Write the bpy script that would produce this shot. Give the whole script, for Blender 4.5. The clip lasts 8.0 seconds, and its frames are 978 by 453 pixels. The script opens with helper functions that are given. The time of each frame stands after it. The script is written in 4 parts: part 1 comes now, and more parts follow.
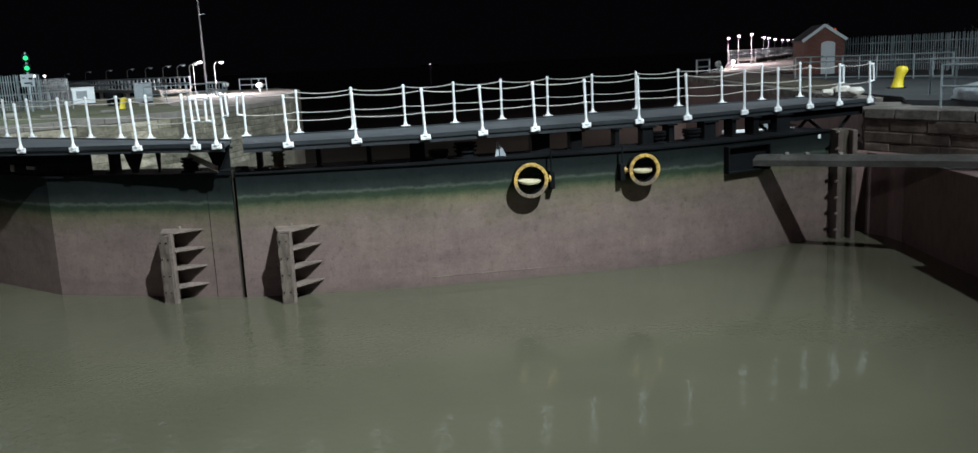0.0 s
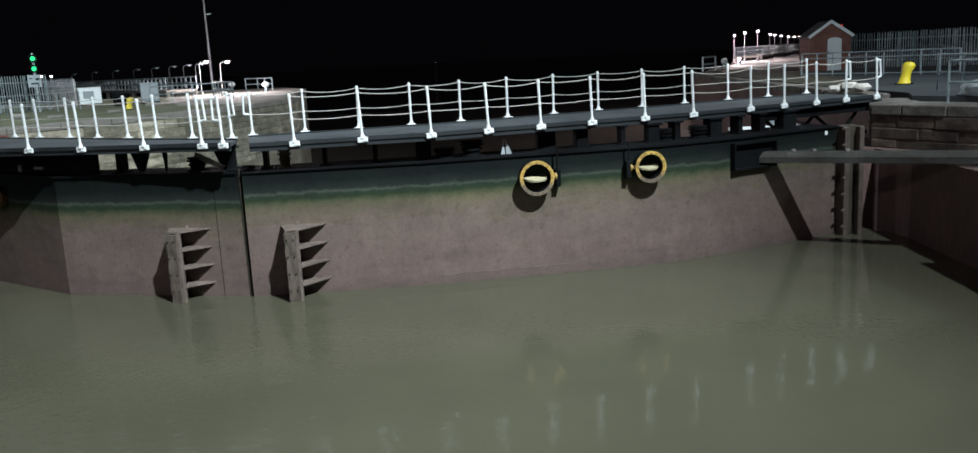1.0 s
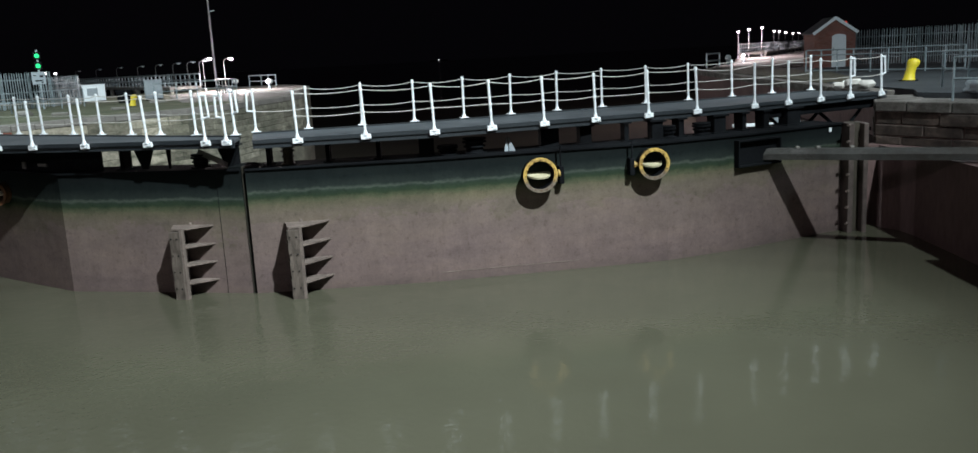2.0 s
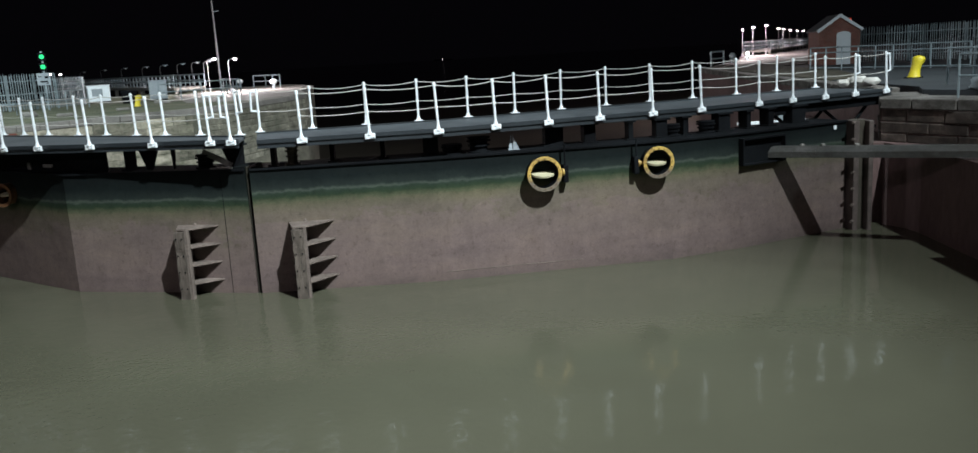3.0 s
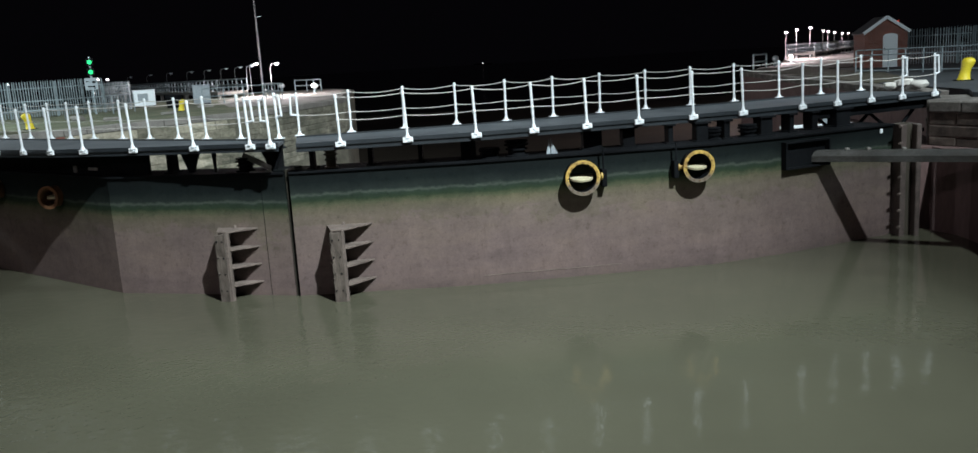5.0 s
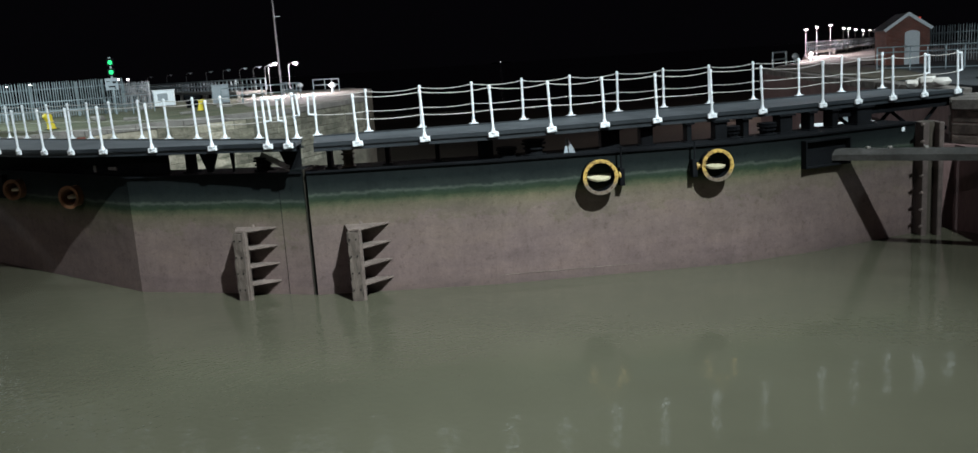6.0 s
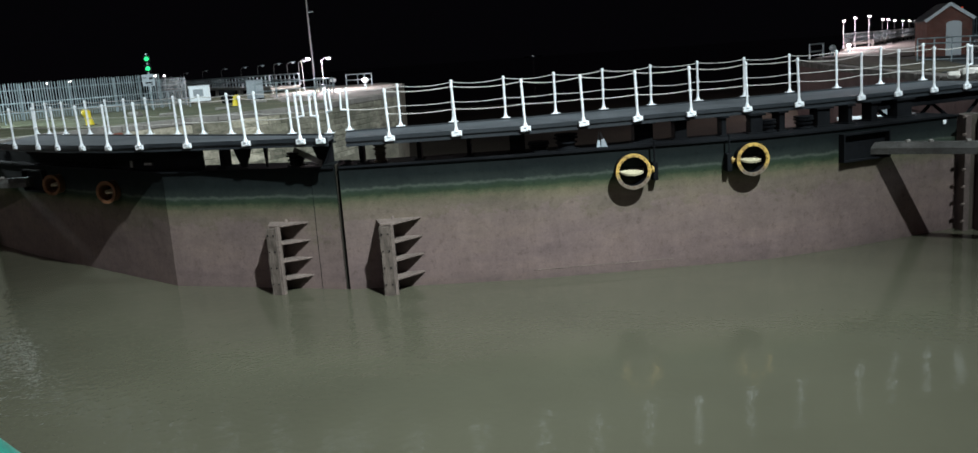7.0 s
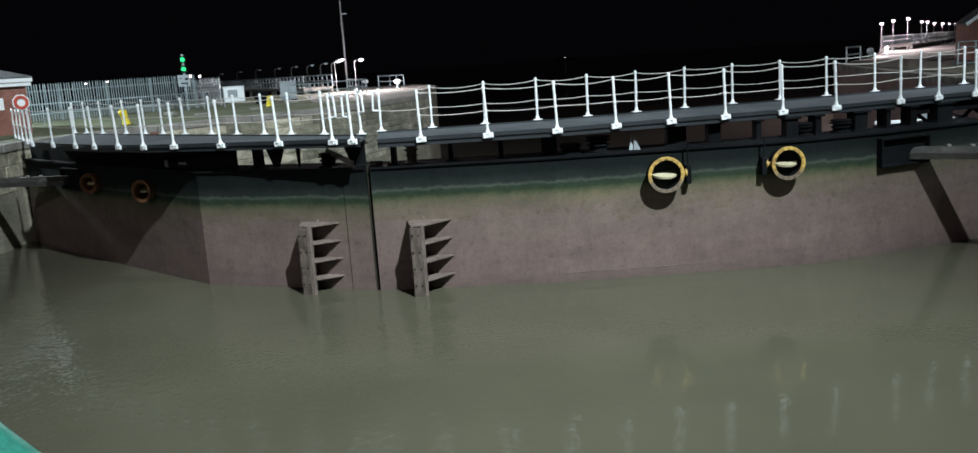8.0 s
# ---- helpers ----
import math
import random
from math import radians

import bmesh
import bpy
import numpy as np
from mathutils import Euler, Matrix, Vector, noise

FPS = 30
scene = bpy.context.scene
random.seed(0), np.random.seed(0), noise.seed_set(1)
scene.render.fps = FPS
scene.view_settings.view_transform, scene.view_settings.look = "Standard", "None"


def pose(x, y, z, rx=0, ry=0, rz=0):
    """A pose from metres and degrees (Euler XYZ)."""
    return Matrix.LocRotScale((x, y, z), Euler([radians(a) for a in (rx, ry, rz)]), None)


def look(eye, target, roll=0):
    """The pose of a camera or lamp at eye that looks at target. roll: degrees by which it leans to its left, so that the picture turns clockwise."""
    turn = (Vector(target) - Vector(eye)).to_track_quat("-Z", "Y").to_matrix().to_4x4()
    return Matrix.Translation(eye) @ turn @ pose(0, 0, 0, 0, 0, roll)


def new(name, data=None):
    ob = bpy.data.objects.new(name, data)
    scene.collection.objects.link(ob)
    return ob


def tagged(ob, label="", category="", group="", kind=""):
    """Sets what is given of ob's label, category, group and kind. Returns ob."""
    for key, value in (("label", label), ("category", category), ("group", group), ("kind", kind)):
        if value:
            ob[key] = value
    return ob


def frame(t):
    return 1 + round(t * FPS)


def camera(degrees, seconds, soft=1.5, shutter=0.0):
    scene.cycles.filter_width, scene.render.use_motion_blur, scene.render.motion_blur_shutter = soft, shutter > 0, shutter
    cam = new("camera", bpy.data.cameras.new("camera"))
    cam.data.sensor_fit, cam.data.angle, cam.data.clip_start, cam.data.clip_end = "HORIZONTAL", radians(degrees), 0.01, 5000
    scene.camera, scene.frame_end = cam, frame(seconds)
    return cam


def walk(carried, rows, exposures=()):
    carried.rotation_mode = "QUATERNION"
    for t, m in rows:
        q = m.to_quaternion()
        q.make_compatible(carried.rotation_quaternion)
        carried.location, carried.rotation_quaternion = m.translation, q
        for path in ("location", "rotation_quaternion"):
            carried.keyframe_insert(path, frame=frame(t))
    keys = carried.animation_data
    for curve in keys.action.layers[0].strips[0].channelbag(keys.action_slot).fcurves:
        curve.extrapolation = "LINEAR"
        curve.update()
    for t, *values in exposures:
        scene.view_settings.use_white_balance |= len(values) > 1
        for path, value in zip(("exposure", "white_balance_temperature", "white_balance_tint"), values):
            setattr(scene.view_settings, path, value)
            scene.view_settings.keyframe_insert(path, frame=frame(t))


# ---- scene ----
cam = camera(58.2, 8.0)
PATH = [
    (0, (0.019, -0.444, 1.685), (0.023, 1.521, 1.314), -2.7),
    (0.5, (0.02, -0.461, 1.679), (0.014, 1.505, 1.308), -2.8),
    (1, (0.015, -0.447, 1.677), (0.005, 1.518, 1.303), -3.0),
    (1.5, (0.021, -0.436, 1.677), (0.007, 1.528, 1.299), -3.0),
    (3, (0.027, -0.427, 1.676), (-0.002, 1.536, 1.294), -3.3),
    (3.5, (0.039, -0.418, 1.663), (0.006, 1.544, 1.281), -3.4),
    (4, (0.045, -0.389, 1.664), (0.009, 1.574, 1.284), -3.4),
    (4.5, (0.064, -0.342, 1.664), (-0.014, 1.621, 1.294), -3.5),
    (5, (0.06, -0.335, 1.656), (-0.057, 1.628, 1.288), -3.5),
    (6.5, (0.076, -0.253, 1.663), (-0.11, 1.703, 1.292), -3.9),
    (7, (0.078, -0.218, 1.661), (-0.153, 1.732, 1.285), -4.1),
    (7.5, (0.069, -0.195, 1.651), (-0.202, 1.751, 1.274), -4.3),
    (8, (0.058, -0.143, 1.652), (-0.241, 1.8, 1.285), -3.9),
]
walk(cam, [(t, look(eye, target, roll)) for t, eye, target, roll in PATH])

# ---- light: black night sky, a high floodlight mast on the right quay, added fill lamps, the quay lamps ----
world = bpy.data.worlds.new("night")
scene.world = world
world.use_nodes = True
world.node_tree.nodes["Background"].inputs[0].default_value = (0.11, 0.10, 0.14, 1)
world.node_tree.nodes["Background"].inputs[1].default_value = 0.012
scene.view_settings.exposure = 0.0


def lamp(name, kind, at, power, colour, size, target=None, cone=None):
    data = bpy.data.lights.new(name, kind)
    data.energy, data.color = power, colour
    data.shadow_soft_size = size
    ob = new(name, data)
    if cone:
        data.spot_size, data.spot_blend = radians(cone), 1.0
    ob.matrix_world = look(at, target) if target else pose(*at)
    return ob


# four heads on one high mast: a wide one, plus added fills: a tight one on the water, one each for the two quays beyond
MAST = (21.0, -12.5, 44.0)
for power, target, cone in ((112000, (-12.0, 28.0, -2.0), 66), (212000, (-1.8, 15.5, -2.0), 25), (138000, (9.5, 36.0, 1.0), 25), (130000, (-20.0, 47.0, 0.0), 34)):
    lamp("flood_and_fill_lamp", "SPOT", MAST, power, (0.90, 0.98, 1.0), 0.5, target, cone)
# unseen lamp added to brighten the hut, fence and right quay
lamp("quay_and_fill_light", "POINT", (23.0, 26.0, 10.0), 4000, (0.80, 0.94, 1.0), 0.2)
# unseen fill lamp behind the viewer, added to lift the shadows
lamp("flood_and_fill_lamp", "POINT", (-25.0, -30.0, 22.0), 10500, (1.0, 0.88, 0.94), 0.4)
# unseen lamp added to brighten the left quay, its fence and grass
lamp("quay_and_fill_light", "POINT", (-33.5, 36.0, 7.0), 10500, (0.82, 0.96, 1.0), 0.2)

# ---- materials ----


def nodes_of(name):
    m = bpy.data.materials.new(name)
    m.use_nodes = True
    t = m.node_tree
    return m, t, t.nodes["Principled BSDF"]


def noise_node(t, scale, detail=5.0, rough=0.6, stretch=None):
    geo = t.nodes.new("ShaderNodeNewGeometry")
    mp = t.nodes.new("ShaderNodeMapping")
    t.links.new(geo.outputs["Position"], mp.inputs[0])
    if stretch:
        mp.inputs["Scale"].default_value = stretch
    n = t.nodes.new("ShaderNodeTexNoise")
    n.inputs["Scale"].default_value, n.inputs["Detail"].default_value, n.inputs["Roughness"].default_value = scale, detail, rough
    t.links.new(mp.outputs[0], n.inputs["Vector"])
    return n.outputs["Fac"]


def ramp_node(t, fac, stops):
    r = t.nodes.new("ShaderNodeValToRGB")
    el = r.color_ramp.elements
    while len(el) < len(stops):
        el.new(0.5)
    for e, (p, c) in zip(el, stops):
        e.position = p
        e.color = (*c, 1) if len(c) == 3 else c
    t.links.new(fac, r.inputs[0])
    return r.outputs[0]


def mix_node(t, fac, a, b, how="MIX"):
    n = t.nodes.new("ShaderNodeMix")
    n.data_type, n.blend_type = "RGBA", how
    for sock, v in ((n.inputs[0], fac), (n.inputs[6], a), (n.inputs[7], b)):
        if isinstance(v, (int, float)):
            sock.default_value = v
        elif isinstance(v, tuple):
            sock.default_value = (*v, 1)
        else:
            t.links.new(v, sock)
    return n.outputs[2]


def bump_node(t, bsdf, height, strength, distance):
    b = t.nodes.new("ShaderNodeBump")
    b.inputs["Strength"].default_value, b.inputs["Distance"].default_value = strength, distance
    t.links.new(height, b.inputs["Height"])
    t.links.new(b.outputs[0], bsdf.inputs["Normal"])


def paint(name, dark, light, rough=0.6, metal=0.0, big=0.7, fine=14.0, bump=0.25, depth=0.01, per_piece=0.0, stretch=None, spec=0.5, stain=None):
    """A surface with two scales of colour change and a fine relief."""
    m, t, b = nodes_of(name)
    f1, f2 = noise_node(t, big, 4, 0.6, stretch), noise_node(t, fine, 6, 0.7, stretch)
    col = ramp_node(t, f1, [(0.3, dark), (0.7, light)])
    grain = ramp_node(t, f2, [(0.25, (0.62, 0.62, 0.62)), (0.75, (1.2, 1.2, 1.2))])
    col = mix_node(t, 1.0, col, grain, "MULTIPLY")
    if stain:
        col = mix_node(t, ramp_node(t, noise_node(t, 1.3, 8, 0.75, (1, 1, 2.2)), [(0.46, (0, 0, 0)), (0.62, (0.85, 0.85, 0.85))]), col, stain)
    if per_piece:
        info = t.nodes.new("ShaderNodeObjectInfo")
        tone = ramp_node(t, info.outputs["Random"], [(0.0, (1 - per_piece,) * 3), (1.0, (1 + per_piece,) * 3)])
        col = mix_node(t, 1.0, col, tone, "MULTIPLY")
    t.links.new(col, b.inputs["Base Color"])
    b.inputs["Roughness"].default_value, b.inputs["Metallic"].default_value = rough, metal
    b.inputs["Specular IOR Level"].default_value = spec
    bump_node(t, b, f2, bump, depth)
    return m


def silted_yellow(name):
    """Yellow paint, bright above the tide mark and coated with grey-brown silt below it."""
    m = paint(name, (0.42, 0.27, 0.06), (0.74, 0.52, 0.13), 0.6, big=9, fine=50, stain=(0.17, 0.11, 0.05))
    t = m.node_tree
    b = t.nodes["Principled BSDF"]
    clean = b.inputs["Base Color"].links[0].from_socket
    geo = t.nodes.new("ShaderNodeNewGeometry")
    sep = t.nodes.new("ShaderNodeSeparateXYZ")
    t.links.new(geo.outputs["Position"], sep.inputs[0])
    add = t.nodes.new("ShaderNodeMath")
    add.operation = "MULTIPLY_ADD"
    t.links.new(noise_node(t, 9.0, 6, 0.75), add.inputs[0])
    add.inputs[1].default_value = 0.45
    t.links.new(sep.outputs["Z"], add.inputs[2])
    rng = t.nodes.new("ShaderNodeMapRange")
    rng.inputs["From Min"].default_value, rng.inputs["From Max"].default_value = -1.14, -0.96
    t.links.new(add.outputs[0], rng.inputs["Value"])
    t.links.new(mix_node(t, rng.outputs[0], (0.15, 0.125, 0.095), clean), b.inputs["Base Color"])
    return m


def glow(name, colour, strength):
    m, t, b = nodes_of(name)
    b.inputs["Base Color"].default_value = (*(0.6 * c for c in colour), 1)
    b.inputs["Emission Color"].default_value = (*colour, 1)
    b.inputs["Emission Strength"].default_value = strength
    return m


def gate_skin(name, lower=0.0):
    """Tarred black top, a pale tide line, a strip of green weed, then dried brown silt, with streaks running down."""
    m, t, b = nodes_of(name)
    geo = t.nodes.new("ShaderNodeNewGeometry")
    sep = t.nodes.new("ShaderNodeSeparateXYZ")
    t.links.new(geo.outputs["Position"], sep.inputs[0])
    wob = noise_node(t, 2.6, 8, 0.78)
    add = t.nodes.new("ShaderNodeMath")
    add.operation = "MULTIPLY_ADD"
    t.links.new(wob, add.inputs[0])
    add.inputs[1].default_value = 0.24
    t.links.new(sep.outputs["Z"], add.inputs[2])
    rng = t.nodes.new("ShaderNodeMapRange")
    rng.inputs["From Min"].default_value, rng.inputs["From Max"].default_value = -3.54 - lower, -0.34 - lower
    t.links.new(add.outputs[0], rng.inputs["Value"])
    z = rng.outputs[0]
    band = ramp_node(t, z, [(0.0, (0.120, 0.095, 0.086)), (0.10, (0.152, 0.119, 0.109)), (0.60, (0.163, 0.130, 0.119)), (0.675, (0.130, 0.116, 0.088)), (0.705, (0.075, 0.084, 0.056)),
                            (0.730, (0.032, 0.048, 0.032)), (0.757, (0.028, 0.042, 0.034)), (0.772, (0.070, 0.085, 0.078)), (0.790, (0.024, 0.031, 0.032)), (0.86, (0.010, 0.014, 0.016)), (1.0, (0.006, 0.0078, 0.0095))])
    big = ramp_node(t, noise_node(t, 1.1, 8, 0.72, (0.45, 0.45, 1.3)), [(0.28, (0.70, 0.70, 0.74)), (0.5, (0.98, 0.97, 0.97)), (0.72, (1.16, 1.13, 1.07))])
    streak = ramp_node(t, noise_node(t, 3.0, 6, 0.75, (1.0, 1.0, 0.45)), [(0.3, (0.86, 0.86, 0.86)), (0.7, (1.1, 1.1, 1.1))])
    olive_at = t.nodes.new("ShaderNodeMath")
    olive_at.operation = "MULTIPLY_ADD"
    t.links.new(noise_node(t, 0.9, 7, 0.75, (0.6, 0.6, 1.2)), olive_at.inputs[0])
    olive_at.inputs[1].default_value = 0.9
    t.links.new(z, olive_at.inputs[2])
    olive = ramp_node(t, olive_at.outputs[0], [(0.70, (0.97, 0.96, 0.985)), (1.0, (0.93, 0.945, 0.92)), (1.2, (0.84, 0.90, 0.80))])
    band = mix_node(t, 1.0, band, olive, "MULTIPLY")
    specks = ramp_node(t, noise_node(t, 7.0, 7, 0.8), [(0.34, (0.72, 0.72, 0.72)), (0.46, (1.0, 1.0, 1.0)), (0.62, (1.0, 1.0, 1.0)), (0.74, (1.2, 1.2, 1.17))])
    band = mix_node(t, 1.0, band, specks, "MULTIPLY")
    fine_f = noise_node(t, 22.0, 6, 0.75)
    fine = ramp_node(t, fine_f, [(0.25, (0.84, 0.84, 0.84)), (0.75, (1.12, 1.12, 1.12))])
    col = mix_node(t, 1.0, mix_node(t, 1.0, mix_node(t, 1.0, band, big, "MULTIPLY"), streak, "MULTIPLY"), fine, "MULTIPLY")
    t.links.new(col, b.inputs["Base Color"])
    b.inputs["Roughness"].default_value, b.inputs["Specular IOR Level"].default_value = 0.85, 0.08
    bump_node(t, b, fine_f, 0.35, 0.015)
    return m


def water_mat(name, colour, rough, ripple, calm=None):
    """Silty water; calm=(x0, x1) lets the ripples die down between two lines of the plan, in the lee of a wall."""
    m, t, b = nodes_of(name)
    col = ramp_node(t, noise_node(t, 0.16, 5, 0.6), [(0.3, tuple(c * 0.88 for c in colour)), (0.7, tuple(c * 1.12 for c in colour))])
    t.links.new(col, b.inputs["Base Color"])
    b.inputs["Roughness"].default_value, b.inputs["IOR"].default_value = rough, 1.33
    small, wide = noise_node(t, 7.5, 2, 0.5, (1.0, 0.8, 1.0)), noise_node(t, 1.3, 2, 0.5)
    mix = t.nodes.new("ShaderNodeMath")
    mix.operation = "MULTIPLY_ADD"
    t.links.new(wide, mix.inputs[0])
    mix.inputs[1].default_value = 2.2
    t.links.new(small, mix.inputs[2])
    bump_node(t, b, mix.outputs[0], ripple, 0.02)
    if calm:
        geo = t.nodes.new("ShaderNodeNewGeometry")
        sep = t.nodes.new("ShaderNodeSeparateXYZ")
        t.links.new(geo.outputs["Position"], sep.inputs[0])
        rng = t.nodes.new("ShaderNodeMapRange")
        rng.inputs["From Min"].default_value, rng.inputs["From Max"].default_value = calm
        rng.inputs["To Min"].default_value, rng.inputs["To Max"].default_value = ripple * 3.0, ripple
        t.links.new(sep.outputs["X"], rng.inputs["Value"])
        t.links.new(rng.outputs[0], b.inputs["Normal"].links[0].from_node.inputs["Strength"])
    return m


SKIN = gate_skin("silted_gate_plate")
SKIN_L = gate_skin("silted_gate_plate_low", 0.13)
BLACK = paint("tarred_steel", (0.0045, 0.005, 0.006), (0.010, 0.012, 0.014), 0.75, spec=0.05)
DECK = paint("walkway_plate", (0.040, 0.050, 0.058), (0.085, 0.100, 0.112), 0.7, fine=30)
FASCIA = paint("grey_painted_beam", (0.012, 0.017, 0.021), (0.024, 0.031, 0.037), 0.5)
WHITE = paint("white_paint", (0.82, 0.89, 0.93), (0.86, 0.93, 0.97), 0.4, fine=40, bump=0.1, depth=0.003)
ROPE = paint("pale_rope", (0.50, 0.50, 0.47), (0.62, 0.62, 0.58), 0.9, fine=60)
YELLOW = silted_yellow("silted_yellow_paint")
RUSTY = paint("rusty_yellow", (0.060, 0.028, 0.012), (0.19, 0.085, 0.032), 0.8, big=5, fine=45)
BRIGHT = paint("bollard_yellow", (0.62, 0.50, 0.02), (0.76, 0.64, 0.04), 0.5, big=3, fine=40, bump=0.1)
SILT = paint("silt_coated_steel", (0.095, 0.076, 0.066), (0.19, 0.155, 0.135), 0.9, big=2.5, fine=16, bump=0.5, depth=0.02)
TIMBER = paint("old_timber", (0.055, 0.045, 0.037), (0.145, 0.120, 0.100), 0.9, big=3, fine=11, bump=0.8, depth=0.03, stretch=(4, 4, 0.6))
WETWOOD = paint("wet_timber", (0.010, 0.010, 0.008), (0.030, 0.028, 0.020), 0.5, big=3, fine=14, stretch=(4, 4, 0.6))
HEEL = paint("heel_steel", (0.070, 0.055, 0.050), (0.13, 0.105, 0.095), 0.7, big=2)
RAM = paint("grey_ram_paint", (0.030, 0.033, 0.031), (0.080, 0.082, 0.078), 0.6, big=1.6, fine=9, stain=(0.022, 0.020, 0.016))
DISC = paint("pale_valve_disc", (0.42, 0.40, 0.26), (0.55, 0.52, 0.36), 0.6, big=5)
STONE = paint("dock_stone", (0.026, 0.020, 0.017), (0.15, 0.118, 0.098), 0.85, big=1.6, fine=9, bump=0.6, depth=0.03, per_piece=0.35, stain=(0.02, 0.017, 0.014))
STONE_PALE = paint("pale_stone", (0.20, 0.20, 0.15), (0.56, 0.52, 0.42), 0.85, big=0.55, fine=7, bump=0.9, depth=0.05, per_piece=0.45, stain=(0.085, 0.095, 0.065))
STONE_FAR = paint("weathered_pier_stone", (0.15, 0.155, 0.12), (0.42, 0.41, 0.33), 0.9, big=0.4, fine=6, bump=0.8, depth=0.05, per_piece=0.22, stain=(0.10, 0.105, 0.08))
COPING = paint("coping_stone", (0.17, 0.168, 0.155), (0.29, 0.283, 0.262), 0.8, big=0.8, fine=12, bump=0.4, depth=0.02, per_piece=0.15)
COPING_WORN = paint("stained_coping", (0.085, 0.080, 0.072), (0.20, 0.19, 0.175), 0.85, big=0.9, fine=12, bump=0.5, depth=0.02, per_piece=0.2, stain=(0.05, 0.044, 0.038))
WALLPALE = paint("weathered_wall", (0.12, 0.125, 0.095), (0.30, 0.29, 0.23), 0.85, big=0.4, fine=5, bump=0.6, depth=0.04, stretch=(1, 1, 1.6))
WALLRED = paint("silted_wall", (0.115, 0.072, 0.070), (0.18, 0.118, 0.112), 0.85, big=0.5, fine=6, bump=0.5, depth=0.03, stretch=(1, 1, 0.4))
TARMAC = paint("quay_tarmac", (0.016, 0.021, 0.025), (0.042, 0.051, 0.058), 0.85, big=0.35, fine=20)
GRASS = paint("worn_grass", (0.065, 0.085, 0.045), (0.165, 0.175, 0.110), 0.95, big=0.5, fine=7, bump=0.8, depth=0.05)
VERGE = paint("rough_verge", (0.024, 0.026, 0.016), (0.085, 0.076, 0.050), 0.95, big=0.9, fine=6, bump=0.9, depth=0.06)
MUD = paint("tidal_mud", (0.030, 0.027, 0.020), (0.078, 0.068, 0.050), 0.6, big=0.12, fine=1.5, bump=0.6, depth=0.1)
BRICK = paint("red_brick", (0.17, 0.060, 0.045), (0.27, 0.105, 0.075), 0.85, big=1.5, fine=12)
SLATE = paint("roof_slate", (0.05, 0.055, 0.06), (0.09, 0.095, 0.10), 0.7, big=2)
GALV = paint("galvanised_steel", (0.19, 0.245, 0.265), (0.32, 0.39, 0.42), 0.5, 0.25, big=2)
CABGREY = paint("grey_cabinet", (0.24, 0.29, 0.32), (0.32, 0.37, 0.40), 0.5)
RED = paint("red_paint", (0.45, 0.05, 0.03), (0.6, 0.09, 0.06), 0.5, big=4)
CABDARK = paint("weathered_mast", (0.05, 0.055, 0.06), (0.08, 0.085, 0.09), 0.6)
POLE = paint("dull_lamp_pole", (0.10, 0.105, 0.11), (0.17, 0.175, 0.18), 0.6, big=2)
TEAL = paint("teal_paint", (0.05, 0.42, 0.32), (0.09, 0.52, 0.41), 0.45, big=3, fine=60, bump=0.1, depth=0.003)
WATER = water_mat("murky_dock_water", (0.0745, 0.0755, 0.0535), 0.04, 0.14, (-3.0, 2.0))
SEA = water_mat("dark_sea_water", (0.035, 0.030, 0.022), 0.15, 0.5)
LAMPGLOW = glow("lamp_white", (1.0, 0.80, 0.86), 12)
LAMPDIM = glow("lamp_soft", (1.0, 0.88, 0.90), 9)
GREENGLOW = glow("signal_green", (0.01, 0.85, 0.22), 1.1)
REDGLOW = glow("beacon_orange", (1.0, 0.10, 0.05), 0.5)

# ---- building tools ----


def bm_box(bm, x0, x1, y0, y1, z0, z1, bevel=0.0):
    made = bmesh.ops.create_cube(bm, size=1.0)["verts"]
    for v in made:
        v.co = Vector(((x0 + x1) / 2 + v.co.x * (x1 - x0), (y0 + y1) / 2 + v.co.y * (y1 - y0), (z0 + z1) / 2 + v.co.z * (z1 - z0)))
    if bevel:
        es = list({e for v in made for e in v.link_edges})
        bmesh.ops.bevel(bm, geom=es, offset=bevel, segments=1, affect="EDGES")
    return bm


def bm_cyl(bm, p0, p1, r0, r1=None, seg=12, caps=True):
    p0, p1 = Vector(p0), Vector(p1)
    r1 = r0 if r1 is None else r1
    d = p1 - p0
    m = Matrix.Translation((p0 + p1) / 2) @ d.to_track_quat("Z", "Y").to_matrix().to_4x4()
    bmesh.ops.create_cone(bm, cap_ends=caps, segments=seg, radius1=r0, radius2=r1, depth=d.length, matrix=m)
    return bm


def bm_ring(bm, c, n, r_out, r_in, depth, seg=28):
    """A pipe end with a bore, centred on c, its axis n, running depth along n."""
    q = Vector(n).to_track_quat("Z", "Y")
    loops = []
    for r, h in ((r_in, 0), (r_out, 0), (r_out, depth), (r_in, depth)):
        loops.append([bm.verts.new(Vector(c) + q @ Vector((r * math.cos(a), r * math.sin(a), h))) for a in (2 * math.pi * k / seg for k in range(seg))])
    for i in range(4):
        a, b = loops[i], loops[(i + 1) % 4]
        for k in range(seg):
            bm.faces.new((a[k], a[(k + 1) % seg], b[(k + 1) % seg], b[k]))
    bmesh.ops.recalc_face_normals(bm, faces=bm.faces)
    return bm


